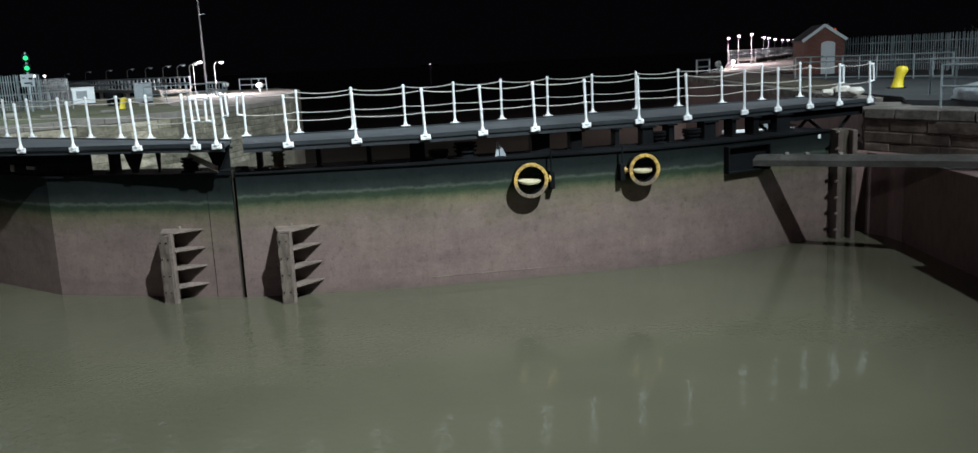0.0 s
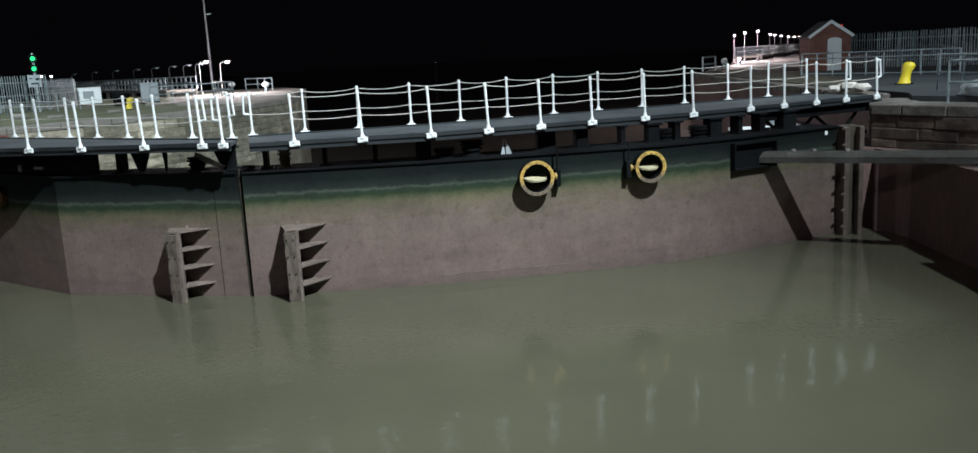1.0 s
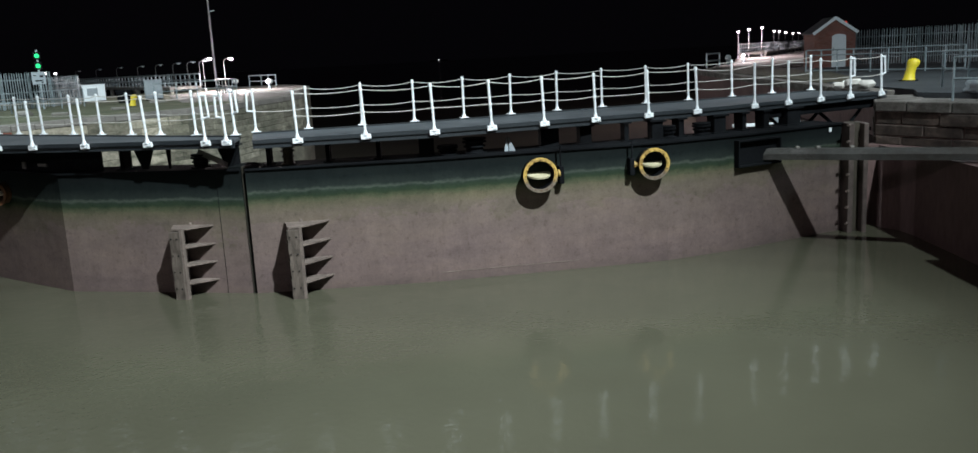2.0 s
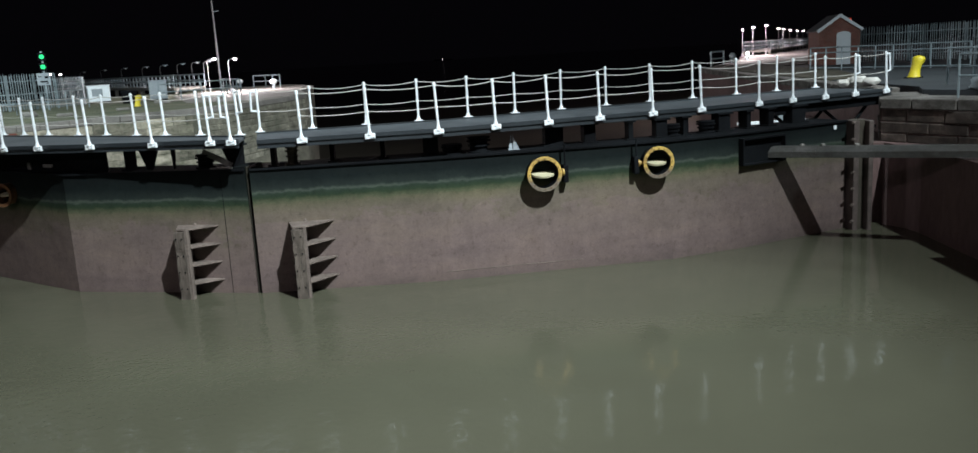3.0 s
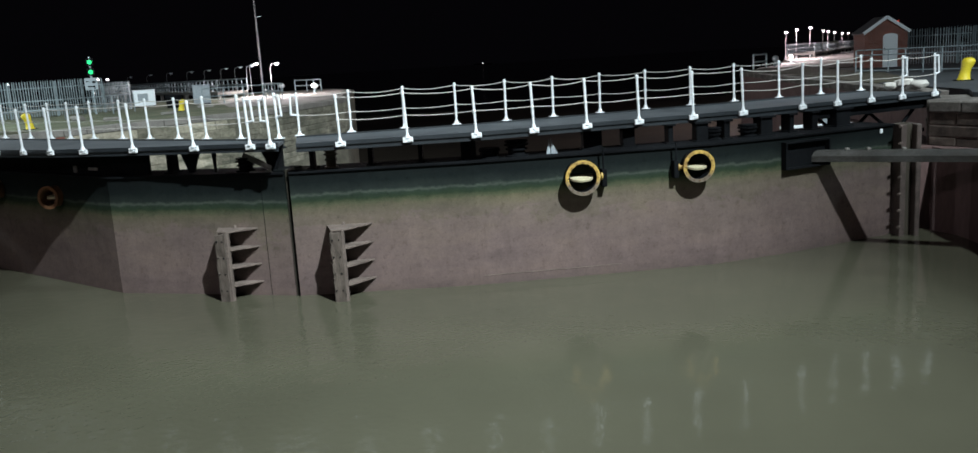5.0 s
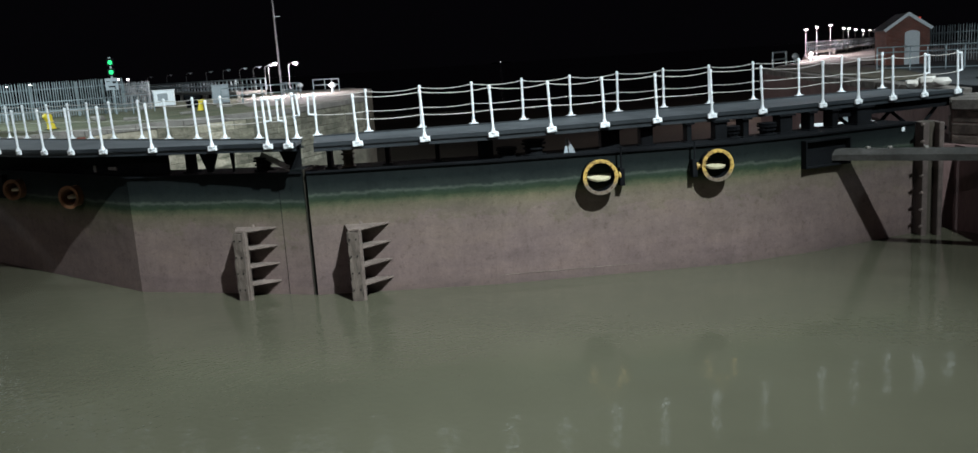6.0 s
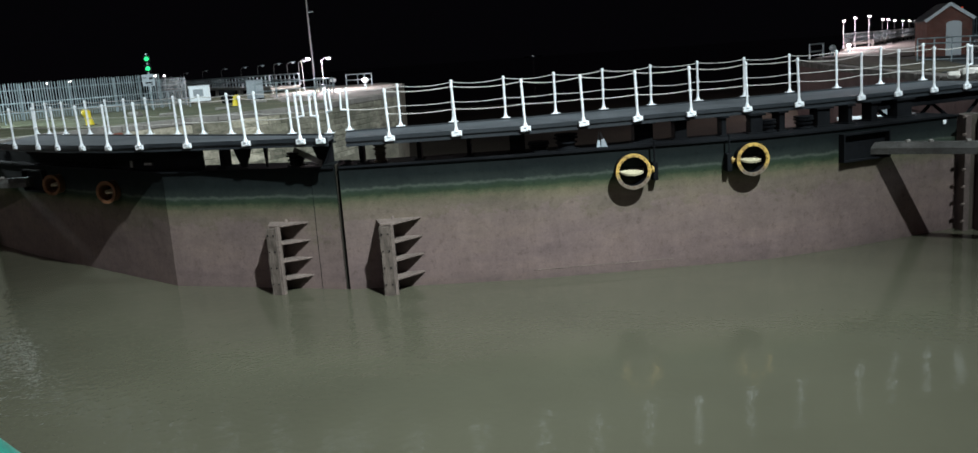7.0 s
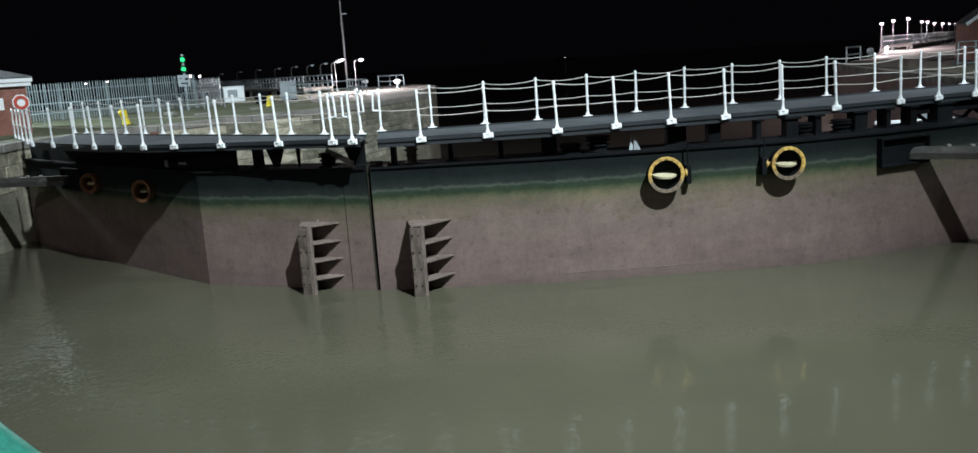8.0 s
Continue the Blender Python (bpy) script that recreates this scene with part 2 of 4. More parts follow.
def bm_prism(bm, poly, z0, z1):
    lo = [bm.verts.new((x, y, z0)) for x, y in poly]
    hi = [bm.verts.new((x, y, z1)) for x, y in poly]
    n = len(poly)
    bm.faces.new(lo[::-1])
    bm.faces.new(hi)
    for i in range(n):
        bm.faces.new((lo[i], lo[(i + 1) % n], hi[(i + 1) % n], hi[i]))
    bmesh.ops.recalc_face_normals(bm, faces=bm.faces)
    return bm


def bm_tube(bm, pts, r, seg=8):
    for a, b in zip(pts, pts[1:]):
        bm_cyl(bm, a, b, r, seg=seg)
    for p in pts[1:-1]:
        bmesh.ops.create_uvsphere(bm, u_segments=seg, v_segments=6, radius=r, matrix=Matrix.Translation(p))
    return bm


def mesh_of(bm, material, smooth=False):
    me = bpy.data.meshes.new("mesh")
    bm.to_mesh(me)
    bm.free()
    me.materials.append(material)
    if smooth:
        me.shade_smooth()
        me.set_sharp_from_angle(angle=radians(40))
    return me


def part(name, bm, material, parent, label="", smooth=False):
    """One mesh object under a thing; the bmesh is in the thing's own space."""
    ob = new(name, bm if isinstance(bm, bpy.types.Mesh) else mesh_of(bm, material, smooth))
    ob.parent = parent
    if label:
        ob["label"] = label
    return ob


def thing(name, at=(0, 0, 0), turn=0.0, label="", category="", group="", kind=""):
    ob = new(name)
    ob.empty_display_size = 0.2
    ob.matrix_basis = pose(*at, 0, 0, turn)
    return tagged(ob, label, category, group, kind)


def solid(name, bm, material, label, category, kind="", smooth=False):
    return tagged(new(name, mesh_of(bm, material, smooth)), label, category, "", kind)


def along(poly, x):
    """y on a polyline at x."""
    p = sorted(poly)
    for (x0, y0), (x1, y1) in zip(p, p[1:]):
        if x <= x1 or (x1, y1) == p[-1]:
            return y0 + (y1 - y0) * (x - x0) / (x1 - x0)


def tangent(poly, x):
    p = sorted(poly)
    for (x0, y0), (x1, y1) in zip(p, p[1:]):
        if x <= x1 or (x1, y1) == p[-1]:
            return Vector((x1 - x0, y1 - y0)).normalized()


def shifted(poly, d):
    """The polyline moved by d to the far side (+y)."""
    out = []
    for i, (x, y) in enumerate(poly):
        a, b = Vector(poly[max(0, i - 1)]), Vector(poly[min(len(poly) - 1, i + 1)])
        t = (b - a).normalized()
        n = Vector((-t.y, t.x))
        n = n if n.y > 0 else -n
        out.append((x + n.x * d, y + n.y * d))
    return out


# ---- the plan ----
W = -3.62          # dock water
OUT = -6.4         # outer water at low tide
TOP = -0.66        # top of the gate leaves
FACE_R = [(-5.80, 19.98), (-1.45, 20.22), (4.30, 21.20), (6.40, 22.05), (9.60, 23.75)]
FACE_L = [(-5.92, 20.02), (-10.75, 21.10), (-17.85, 26.00), (-20.8, 28.3)]
NEAR_R = [(-5.46, 19.64), (-1.27, 20.09), (5.27, 22.27), (11.65, 25.68)]
FAR_R = [(-6.09, 22.03), (-1.27, 23.10), (5.27, 25.78), (10.43, 28.02)]
DECK_R = 0.04
DECK_L = 0.10      # the left walkway lies a little higher and overhangs its leaf
NEAR_L = [(-5.83, 19.46), (-9.65, 20.51), (-12.13, 21.28), (-14.23, 22.42), (-16.62, 24.10), (-18.15, 25.24)]
FAR_L = [(-5.97, 20.43), (-9.41, 22.54), (-11.77, 24.04), (-13.94, 25.44), (-16.65, 27.29), (-19.37, 29.19)]

# ---- setting ----
bm = bmesh.new()
bm_box(bm, -1500, 1500, -60, 3500, -9.0, -6.3)
solid("ground", bm, MUD, "dark brown tidal mud bed under the dock and the sea", "ground", "structure")
bm = bmesh.new()
bm_prism(bm, [(-24, -40), (9.2, -40), (11.6, 20.0), (11.4, 22.6), (10.6, 24.3)] + FACE_R[::-1] + FACE_L + [(-22.5, 28.2)], W - 0.3, W)
solid("water_dock", bm, WATER, "murky grey-green dock water with faint ripples", "water", "structure")
bm = bmesh.new()
bm_box(bm, -1500, 1500, 150, 3400, OUT - 0.3, OUT + 0.16)
solid("water_sea", bm, SEA, "dark low-tide water beyond the lock", "water", "structure")

QUAY_R = [(8.9, -40), (10.95, 17.5), (13.2, 17.6), (13.2, 21.2), (11.05, 24.9), (12.0, 27.2), (12.7, 40), (14.2, 61), (16.2, 66.5), (20.2, 75),
          (26, 94), (31, 112), (52, 147), (62, 172), (900, 172), (900, -40)]
QUAY_L = [(-24.3, -40), (-20.75, 26.5), (-21.2, 28.5), (-20.6, 32.0), (-19.2, 34.8), (-17.4, 37.6), (-14.4, 41.6), (-13.1, 45), (-12.1, 51), (-11.8, 54.5), (-12.2, 57.5), (-13.6, 62),
          (-15.5, 76), (-20, 87), (-26, 88), (-30, 82), (-34, 76), (-900, 76), (-900, -40)]
bm = bmesh.new()
bm_prism(bm, QUAY_R[:2] + [(11.05, 20.3), (11.14, 22.6), (10.97, 24.5), (10.2, 24.6), (11.2, 27.2)] + QUAY_R[6:], -8.2, -1.38)
bm_prism(bm, QUAY_R, -1.38, -0.30)
solid("wall_right", bm, WALLRED, "dark reddish silt-stained dock wall", "quay wall", "structure")
bm = bmesh.new()
bm_prism(bm, QUAY_L, -8.2, -0.30)
solid("wall_left", bm, WALLPALE, "weathered pale grey-green stone dock wall", "quay wall", "structure")


def inset(poly, d):
    c = [Vector(p) for p in poly]
    area = sum(a.x * b.y - b.x * a.y for a, b in zip(c, c[1:] + c[:1]))
    s = 1 if area > 0 else -1
    out = []
    for i, p in enumerate(c):
        t0, t1 = (p - c[i - 1]).normalized(), (c[(i + 1) % len(c)] - p).normalized()
        n = (Vector((-t0.y, t0.x)) + Vector((-t1.y, t1.x))).normalized() * s
        out.append((p.x + n.x * d, p.y + n.y * d))
    return out


bm = bmesh.new()
bm_prism(bm, inset(QUAY_R[:2] + [(14.1, 17.0), (14.1, 21.5), (12.0, 25.6), (12.6, 27.2)] + QUAY_R[6:], 0.55), -0.5, -0.02)
solid("pavement_right", bm, TARMAC, "dark worn tarmac quay surface", "pavement", "structure")
bm = bmesh.new()
bm_prism(bm, inset(QUAY_L, 0.55), -0.5, -0.02)
solid("pavement_left", bm, GRASS, "patchy worn grass on the quay", "ground", "structure")

bm = bmesh.new()
bm_prism(bm, [(-13.0, 48), (-12.4, 54.5), (-12.8, 57.5), (-14.2, 62), (-16.1, 76), (-20.3, 86), (-25, 86), (-24, 66), (-17.5, 50)], -0.3, -0.008)
solid("pavement_pierhead", bm, COPING, "pale concrete pierhead surface under the lamps", "pavement", "structure")

# ---- lock gates ----


def gate(side, face, label, skin):
    g = thing("lock_gate", (0, 0, 0), 0, label, "lock gate", "pair of mitre gates")
    back = shifted(face, 1.15)
    n = len(face)
    for i in range(n - 1):
        bm = bmesh.new()
        bm_prism(bm, [face[i], face[i + 1], back[i + 1], back[i]], -7.6, TOP)
        part("skin_panel", bm, skin, g)
        # plate edge on top
        bm = bmesh.new()
        f2, b2 = shifted(face, -0.05), shifted(face, 1.2)
        bm_prism(bm, [f2[i], f2[i + 1], b2[i + 1], b2[i]], TOP + 0.004, TOP + 0.05)
        part("top_plate", bm, BLACK, g)
    return g


gate_r = gate(1, FACE_R, "black steel lock gate leaf coated with brown silt", SKIN)
gate_l = gate(-1, FACE_L, "black steel lock gate leaf, silted, meeting its twin", SKIN_L)

# ---- walkways on the gates ----


def walkway(near, far, label, z=0.0):
    w = thing("walkway", (0, 0, z), 0, label, "walkway", "walkways over the gates")
    n = len(near)
    for i in range(n - 1):
        bm = bmesh.new()
        bm_prism(bm, [near[i], near[i + 1], far[i + 1], far[i]], -0.07, 0.0)
        part("deck_plate", bm, DECK, w)
        for line, s in ((near, -1), (far, 1)):
            o, inn = shifted(line, s * 0.035), shifted(line, -s * 0.02)
            web = shifted(line, s * 0.0)
            bm = bmesh.new()
            bm_prism(bm, [o[i], o[i + 1], inn[i + 1], inn[i]], -0.055, 0.035)
            bm_prism(bm, [web[i], web[i + 1], inn[i + 1], inn[i]], -0.135, -0.055)
            bm_prism(bm, [o[i], o[i + 1], inn[i + 1], inn[i]], -0.165, -0.135)
            part("edge_beam", bm, FASCIA, w)
    return w


walk_r = walkway(NEAR_R, FAR_R, "dark grey steel walkway along the top of the gate", DECK_R)
walk_l = walkway(NEAR_L, FAR_L, "dark grey steel walkway overhanging the gate leaf", DECK_L)


def post_mesh():
    bm = bmesh.new()
    bm_cyl(bm, (0, 0, 0.02), (0, 0, 1.06), 0.030, seg=10)
    for z in (0.53, 1.05):
        bm_cyl(bm, (0, 0, z - 0.035), (0, 0, z + 0.03), 0.040, seg=10)
    bmesh.ops.create_uvsphere(bm, u_segments=10, v_segments=6, radius=0.038, matrix=Matrix.Translation((0, 0, 1.07)))
    return mesh_of(bm, WHITE, True)


def foot_mesh():
    """A side bracket: a flat plate bolted to the beam with a flared top."""
    bm = bmesh.new()
    bm_box(bm, -0.12, 0.12, -0.035, 0.03, -0.10, 0.025, 0.012)
    bm_cyl(bm, (0, 0, 0.0), (0, 0, 0.12), 0.065, 0.031, seg=10)
    for x in (0.03, 0.085):
        bm_cyl(bm, (x, -0.035, -0.05), (x, -0.055, -0.05), 0.018, seg=8)
    return mesh_of(bm, WHITE)


def foot_flat_mesh():
    bm = bmesh.new()
    bm_box(bm, -0.12, 0.12, -0.07, 0.07, 0.0, 0.025, 0.008)
    bm_cyl(bm, (0, 0, 0.02), (0, 0, 0.12), 0.070, 0.032, seg=10)
    return mesh_of(bm, WHITE)


POST, FOOT, FOOT_FLAT = post_mesh(), foot_mesh(), foot_flat_mesh()


def railing(line, xs, side, label, lean=0.0, loops=(), z=0.0):
    """White stanchions on a walkway edge with two slack ropes."""
    r = thing("walkway_railing", (0, 0, z), 0, label, "railing", "walkway railings")
    tops, mids = [], []
    for x in xs:
        y = along(line, x)
        t = tangent(line, x)
        a = math.degrees(math.atan2(t.y, t.x))
        off = Vector((t.y, -t.x)) * (0.07 if side < 0 else -0.04)
        m = pose(x + off.x, y + off.y, 0.035 if side > 0 else 0.0, random.uniform(-0.8, 0.8), -lean + random.uniform(-0.9, 0.9), a)
        p = part("stanchion", POST, WHITE, r)
        p.matrix_basis = m
        f = part("foot_bracket", FOOT if side < 0 else FOOT_FLAT, WHITE, p)
        tops.append(m @ Vector((0, 0, 1.04)))
        mids.append(m @ Vector((0, 0, 0.53)))
        if x in loops:
            bm = bmesh.new()
            s = loops[x]
            bm_tube(bm, [(0, 0, 1.03), (s * 0.15, 0, 1.03), (s * 0.17, 0, 0.55), (s * 0.02, 0, 0.53)], 0.026)
            part("end_loop", bm, WHITE, p, "", True)
    for pts, sag in ((tops, 0.05), (mids, 0.03)):
        for a, b in zip(pts, pts[1:]):
            bm = bmesh.new()
            k = sag * random.uniform(0.5, 1.5) * (a - b).length / 1.5
            bm_tube(bm, [a.lerp(b, u / 6) - Vector((0, 0, 4 * k * (u / 6) * (1 - u / 6))) for u in range(7)], 0.0095, 5)
            part("rope", bm, ROPE, r, "", True)
    return r


railing(NEAR_R, [-4.44, -2.90, -1.32, 0.00, 1.27, 2.56, 3.95, 5.27, 7.00, 8.09, 9.19, 10.24, 11.39], -1, "white stanchions with slack ropes along the walkway edge", 2.0, {10.24: 1, 11.39: 1}, DECK_R)
railing(FAR_R, [-6.00, -4.71, -3.36, -2.01, -0.70, 0.58, 1.89, 3.22, 4.58, 5.95, 7.43, 8.85, 10.28], 1, "white stanchions with slack ropes along the walkway edge", 0.0, {-6.00: -1}, DECK_R)
railing(NEAR_L, [-18.05, -16.62, -15.28, -14.23, -13.18, -12.13, -11.13, -9.65, -7.97, -6.49, -5.97], -1, "white stanchions with thin slack ropes on the gate walkway", 2.0, {-6.49: 1, -5.97: -1}, DECK_L)
railing(FAR_L, [-19.28, -18.46, -17.38, -15.93, -14.84, -13.89, -12.81, -11.58, -10.50, -9.41, -8.42, -7.29, -6.11], 1, "white stanchions with thin slack ropes on the gate walkway", 2.0, {-6.11: 1}, DECK_L)

# ---- gate details: supports, machinery, mitre posts, fenders, sluice pipes ----


def frame_at(face, x, out=0.0):
    """A matrix on the gate's face at x: local x along it, local y into the gate."""
    t = tangent(face, x)
    a = math.degrees(math.atan2(t.y, t.x))
    return pose(x + t.y * out, along(face, x) - t.x * out, 0, 0, 0, a)


def moved(bm, m):
    bm.transform(m)
    return bm


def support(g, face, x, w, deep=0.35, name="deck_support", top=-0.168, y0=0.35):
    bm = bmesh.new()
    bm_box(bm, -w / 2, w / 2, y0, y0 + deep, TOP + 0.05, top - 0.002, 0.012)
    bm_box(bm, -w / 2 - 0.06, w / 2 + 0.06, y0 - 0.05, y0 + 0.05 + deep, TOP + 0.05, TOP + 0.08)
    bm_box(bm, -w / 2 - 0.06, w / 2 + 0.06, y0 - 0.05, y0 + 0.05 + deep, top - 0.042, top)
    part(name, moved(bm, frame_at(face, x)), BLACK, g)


def knee(g, face, x, w):
    """A flat triangular knee bracket that carries the deck."""
    bm = bmesh.new()
    a = [(-w, -0.068), (w, -0.068), (w * 0.25, TOP + 0.06), (-w * 0.25, TOP + 0.06)]
    lo = [bm.verts.new((u, 0.30, z)) for u, z in a]
    hi = [bm.verts.new((u, 0.36, z)) for u, z in a]
    bm.faces.new(lo)
    bm.faces.new(hi[::-1])
    for i in range(4):
        bm.faces.new((lo[i], lo[(i + 1) % 4], hi[(i + 1) % 4], hi[i]))
    bmesh.ops.recalc_face_normals(bm, faces=bm.faces)
    part("knee_bracket", moved(bm, frame_at(face, x)), BLACK, g)


def drum(g, face, x, r, h, y=0.45, mat=None):
    """A squat machine drum with flanges on the gate's top."""
    bm = bmesh.new()
    z = TOP + 0.05
    bm_cyl(bm, (0, y, z), (0, y, z + h), r * 0.72, seg=16)
    for k, q in ((0.0, 1.0), (0.42, 0.9), (0.72, 1.0), (0.93, 0.95)):
        bm_cyl(bm, (0, y, z + h * k), (0, y, z + h * k + 0.035), r * q, seg=16)
    part("gear_drum", moved(bm, frame_at(face, x)), mat or BLACK, g, "", True)


GOLDRUST = paint("greasy_brown_steel", (0.040, 0.030, 0.016), (0.085, 0.064, 0.034), 0.5, big=4)
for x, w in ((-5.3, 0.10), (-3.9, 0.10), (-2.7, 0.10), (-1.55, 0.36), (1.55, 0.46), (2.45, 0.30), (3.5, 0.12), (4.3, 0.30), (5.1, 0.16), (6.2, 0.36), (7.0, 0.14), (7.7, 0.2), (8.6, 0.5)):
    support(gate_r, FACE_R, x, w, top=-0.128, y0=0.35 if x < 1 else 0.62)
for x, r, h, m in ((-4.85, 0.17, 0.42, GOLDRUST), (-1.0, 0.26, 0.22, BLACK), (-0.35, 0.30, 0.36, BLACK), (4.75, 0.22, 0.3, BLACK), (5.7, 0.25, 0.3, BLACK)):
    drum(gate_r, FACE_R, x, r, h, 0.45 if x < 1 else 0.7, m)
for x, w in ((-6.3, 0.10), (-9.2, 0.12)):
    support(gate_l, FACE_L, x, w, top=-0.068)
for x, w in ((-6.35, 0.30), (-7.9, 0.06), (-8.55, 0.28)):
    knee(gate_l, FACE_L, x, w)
drum(gate_l, FACE_L, -7.15, 0.24, 0.32)
bm = bmesh.new()
g0, g1 = shifted(NEAR_R, 0.10), shifted(NEAR_R, 0.24)
bm_prism(bm, [(7.6, along(g0, 7.6)), (11.5, along(g0, 11.5)), (11.5, along(g1, 11.5)), (7.6, along(g1, 7.6))], -0.42, -0.128)
part("end_girder", bm, BLACK, walk_r)
for x, xe in ((7.7, 8.5), (9.3, 8.6), (9.4, 10.2), (10.9, 10.3)):
    bm = bmesh.new()
    bm_cyl(bm, (x, along(g1, x) + 0.1, -0.45), (xe, along(g1, xe) + 0.1, -1.05), 0.05, seg=8)
    part("brace", bm, BLACK, walk_r, "", True)
bm = bmesh.new()
bm_prism(bm, [(7.7, along(g1, 7.7) + 0.05), (11.3, along(g1, 11.3) + 0.05), (11.3, along(g1, 11.3) + 0.15), (7.7, along(g1, 7.7) + 0.15)], -1.12, -1.02)
part("lower_chord", bm, BLACK, walk_r)
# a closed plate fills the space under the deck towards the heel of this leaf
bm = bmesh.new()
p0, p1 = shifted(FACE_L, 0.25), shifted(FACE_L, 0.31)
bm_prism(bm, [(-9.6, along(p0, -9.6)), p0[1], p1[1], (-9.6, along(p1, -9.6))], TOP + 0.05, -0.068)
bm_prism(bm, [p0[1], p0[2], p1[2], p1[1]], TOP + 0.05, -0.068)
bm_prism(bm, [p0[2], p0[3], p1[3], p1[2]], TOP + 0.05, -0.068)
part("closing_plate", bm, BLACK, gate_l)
# a pale plank leaning by the mitre, and a bright strip at its foot
bm = bmesh.new()
bm_box(bm, -0.42, 0.42, 0.0, 0.04, -0.07, 0.07, 0.008)
part("leaning_plank", moved(bm, frame_at(FACE_L, -6.75) @ Matrix.Translation((0.0, 0.30, TOP + 0.28)) @ pose(0, 0, 0, 0, 24, 0)), COPING, gate_l, "pale weathered plank")
bm = bmesh.new()
bm_box(bm, -0.30, 0.30, 0.05, 0.16, TOP + 0.052, TOP + 0.085, 0.008)
part("foot_strip", moved(bm, frame_at(FACE_L, -6.55)), COPING, gate_l, "pale worn strip")
# a pale folded sheet like a small sail between the drums
bm = bmesh.new()
for (a, b, c) in (((-0.11, 0.28, TOP + 0.05), (0.0, 0.34, TOP + 0.05), (-0.02, 0.40, TOP + 0.42)), ((0.02, 0.33, TOP + 0.05), (0.16, 0.27, TOP + 0.05), (0.02, 0.40, TOP + 0.42))):
    v = [bm.verts.new(Vector(p) + Vector((0, d, 0))) for d in (0, 0.02) for p in (a, b, c)]
    bm.faces.new(v[:3])
    bm.faces.new(v[3:][::-1])
    for i in range(3):
        bm.faces.new((v[i], v[(i + 1) % 3], v[3 + (i + 1) % 3], v[3 + i]))
bmesh.ops.recalc_face_normals(bm, faces=bm.faces)
part("pale_flap", moved(bm, frame_at(FACE_R, 0.45)), CABGREY, gate_r, "pale grey folded sheet")

# mitre timbers that close the two leaves on each other
for g, face, x, s in ((gate_l, FACE_L, -5.92, -1), (gate_r, FACE_R, -5.80, 1)):
    bm = bmesh.new()
    bm_box(bm, min(0, s * 0.30), max(0, s * 0.30), -0.006, 0.9, -7.6, TOP + (0.045 if s > 0 else 0.10))
    part("mitre_post", moved(bm, frame_at(face, x)), SKIN if s > 0 else SKIN_L, g)
bm = bmesh.new()
bm_box(bm, 0.006, 0.030, 0.03, 0.5, -4.4, TOP + 0.10, 0.006)
part("mitre_timber", moved(bm, frame_at(FACE_L, -5.92)), WETWOOD, gate_l, "dark wet timber facing")
bm = bmesh.new()
bm_box(bm, -0.005, 0.005, -0.006, 0.02, -7.5, TOP)
part("seam", moved(bm, frame_at(FACE_L, -6.55)), BLACK, gate_l)


def fender(g, face, x0, x1, xp, dep):
    """A bolted timber rubbing post on four triangular steel gussets."""
    f = frame_at(face, xp, 0.0)
    inv = f.inverted()
    u0, u1 = x0 - xp, x1 - xp
    top = -1.93
    bm = bmesh.new()
    bm_box(bm, -0.16, 0.10, -dep - 0.01, -dep + 0.10, -4.9, top - 0.06)
    bmesh.ops.subdivide_edges(bm, edges=[e for e in bm.edges if abs(e.verts[0].co.z - e.verts[1].co.z) > 1], cuts=48)
    for v in bm.verts:
        v.co += Vector(noise.noise_vector(v.co * 5.0 + Vector((x0, 0, 0)))) * 0.022
    post = part("fender_post", moved(bm, f), TIMBER, g, "worn bolted timber rubbing post")
    bm = bmesh.new()
    bm_box(bm, 0.10, 0.155, -dep + 0.02, -dep + 0.14, -4.9, top - 0.02)
    part("steel_edge", moved(bm, f), SILT, post)
    for z in (-2.15, -2.55, -2.95, -3.35):
        for u in (-0.11, 0.04):
            bm = bmesh.new()
            bm_cyl(bm, (u, -dep - 0.008, z), (u, -dep - 0.03, z), 0.018, seg=8)
            part("bolt", moved(bm, f), BLACK, post)
    for k in range(5):
        z = top - 0.44 * k
        bm = bmesh.new()
        bm_prism(bm, [(u0, 0.01), (-0.15, -dep + 0.10), (0.15, -dep + 0.10), (u1, 0.01)], z - 0.035, z)
        part("gusset", moved(bm, f), SILT, post)
    bm = bmesh.new()
    bm_box(bm, -0.148, -0.12, -dep + 0.1, 0.0, -4.9, top - 0.035)
    part("web", moved(bm, f), SILT, post)
    bm = bmesh.new()
    bm_cyl(bm, (0.05, -0.04, top), (0.05, -0.04, top + 0.06), 0.05, 0.03, seg=10)
    part("lifting_lug", moved(bm, f), SILT, post)


fender(gate_l, FACE_L, -7.82, -6.72, -7.38, 0.64)
fender(gate_r, FACE_R, -5.02, -3.93, -4.66, 0.80)


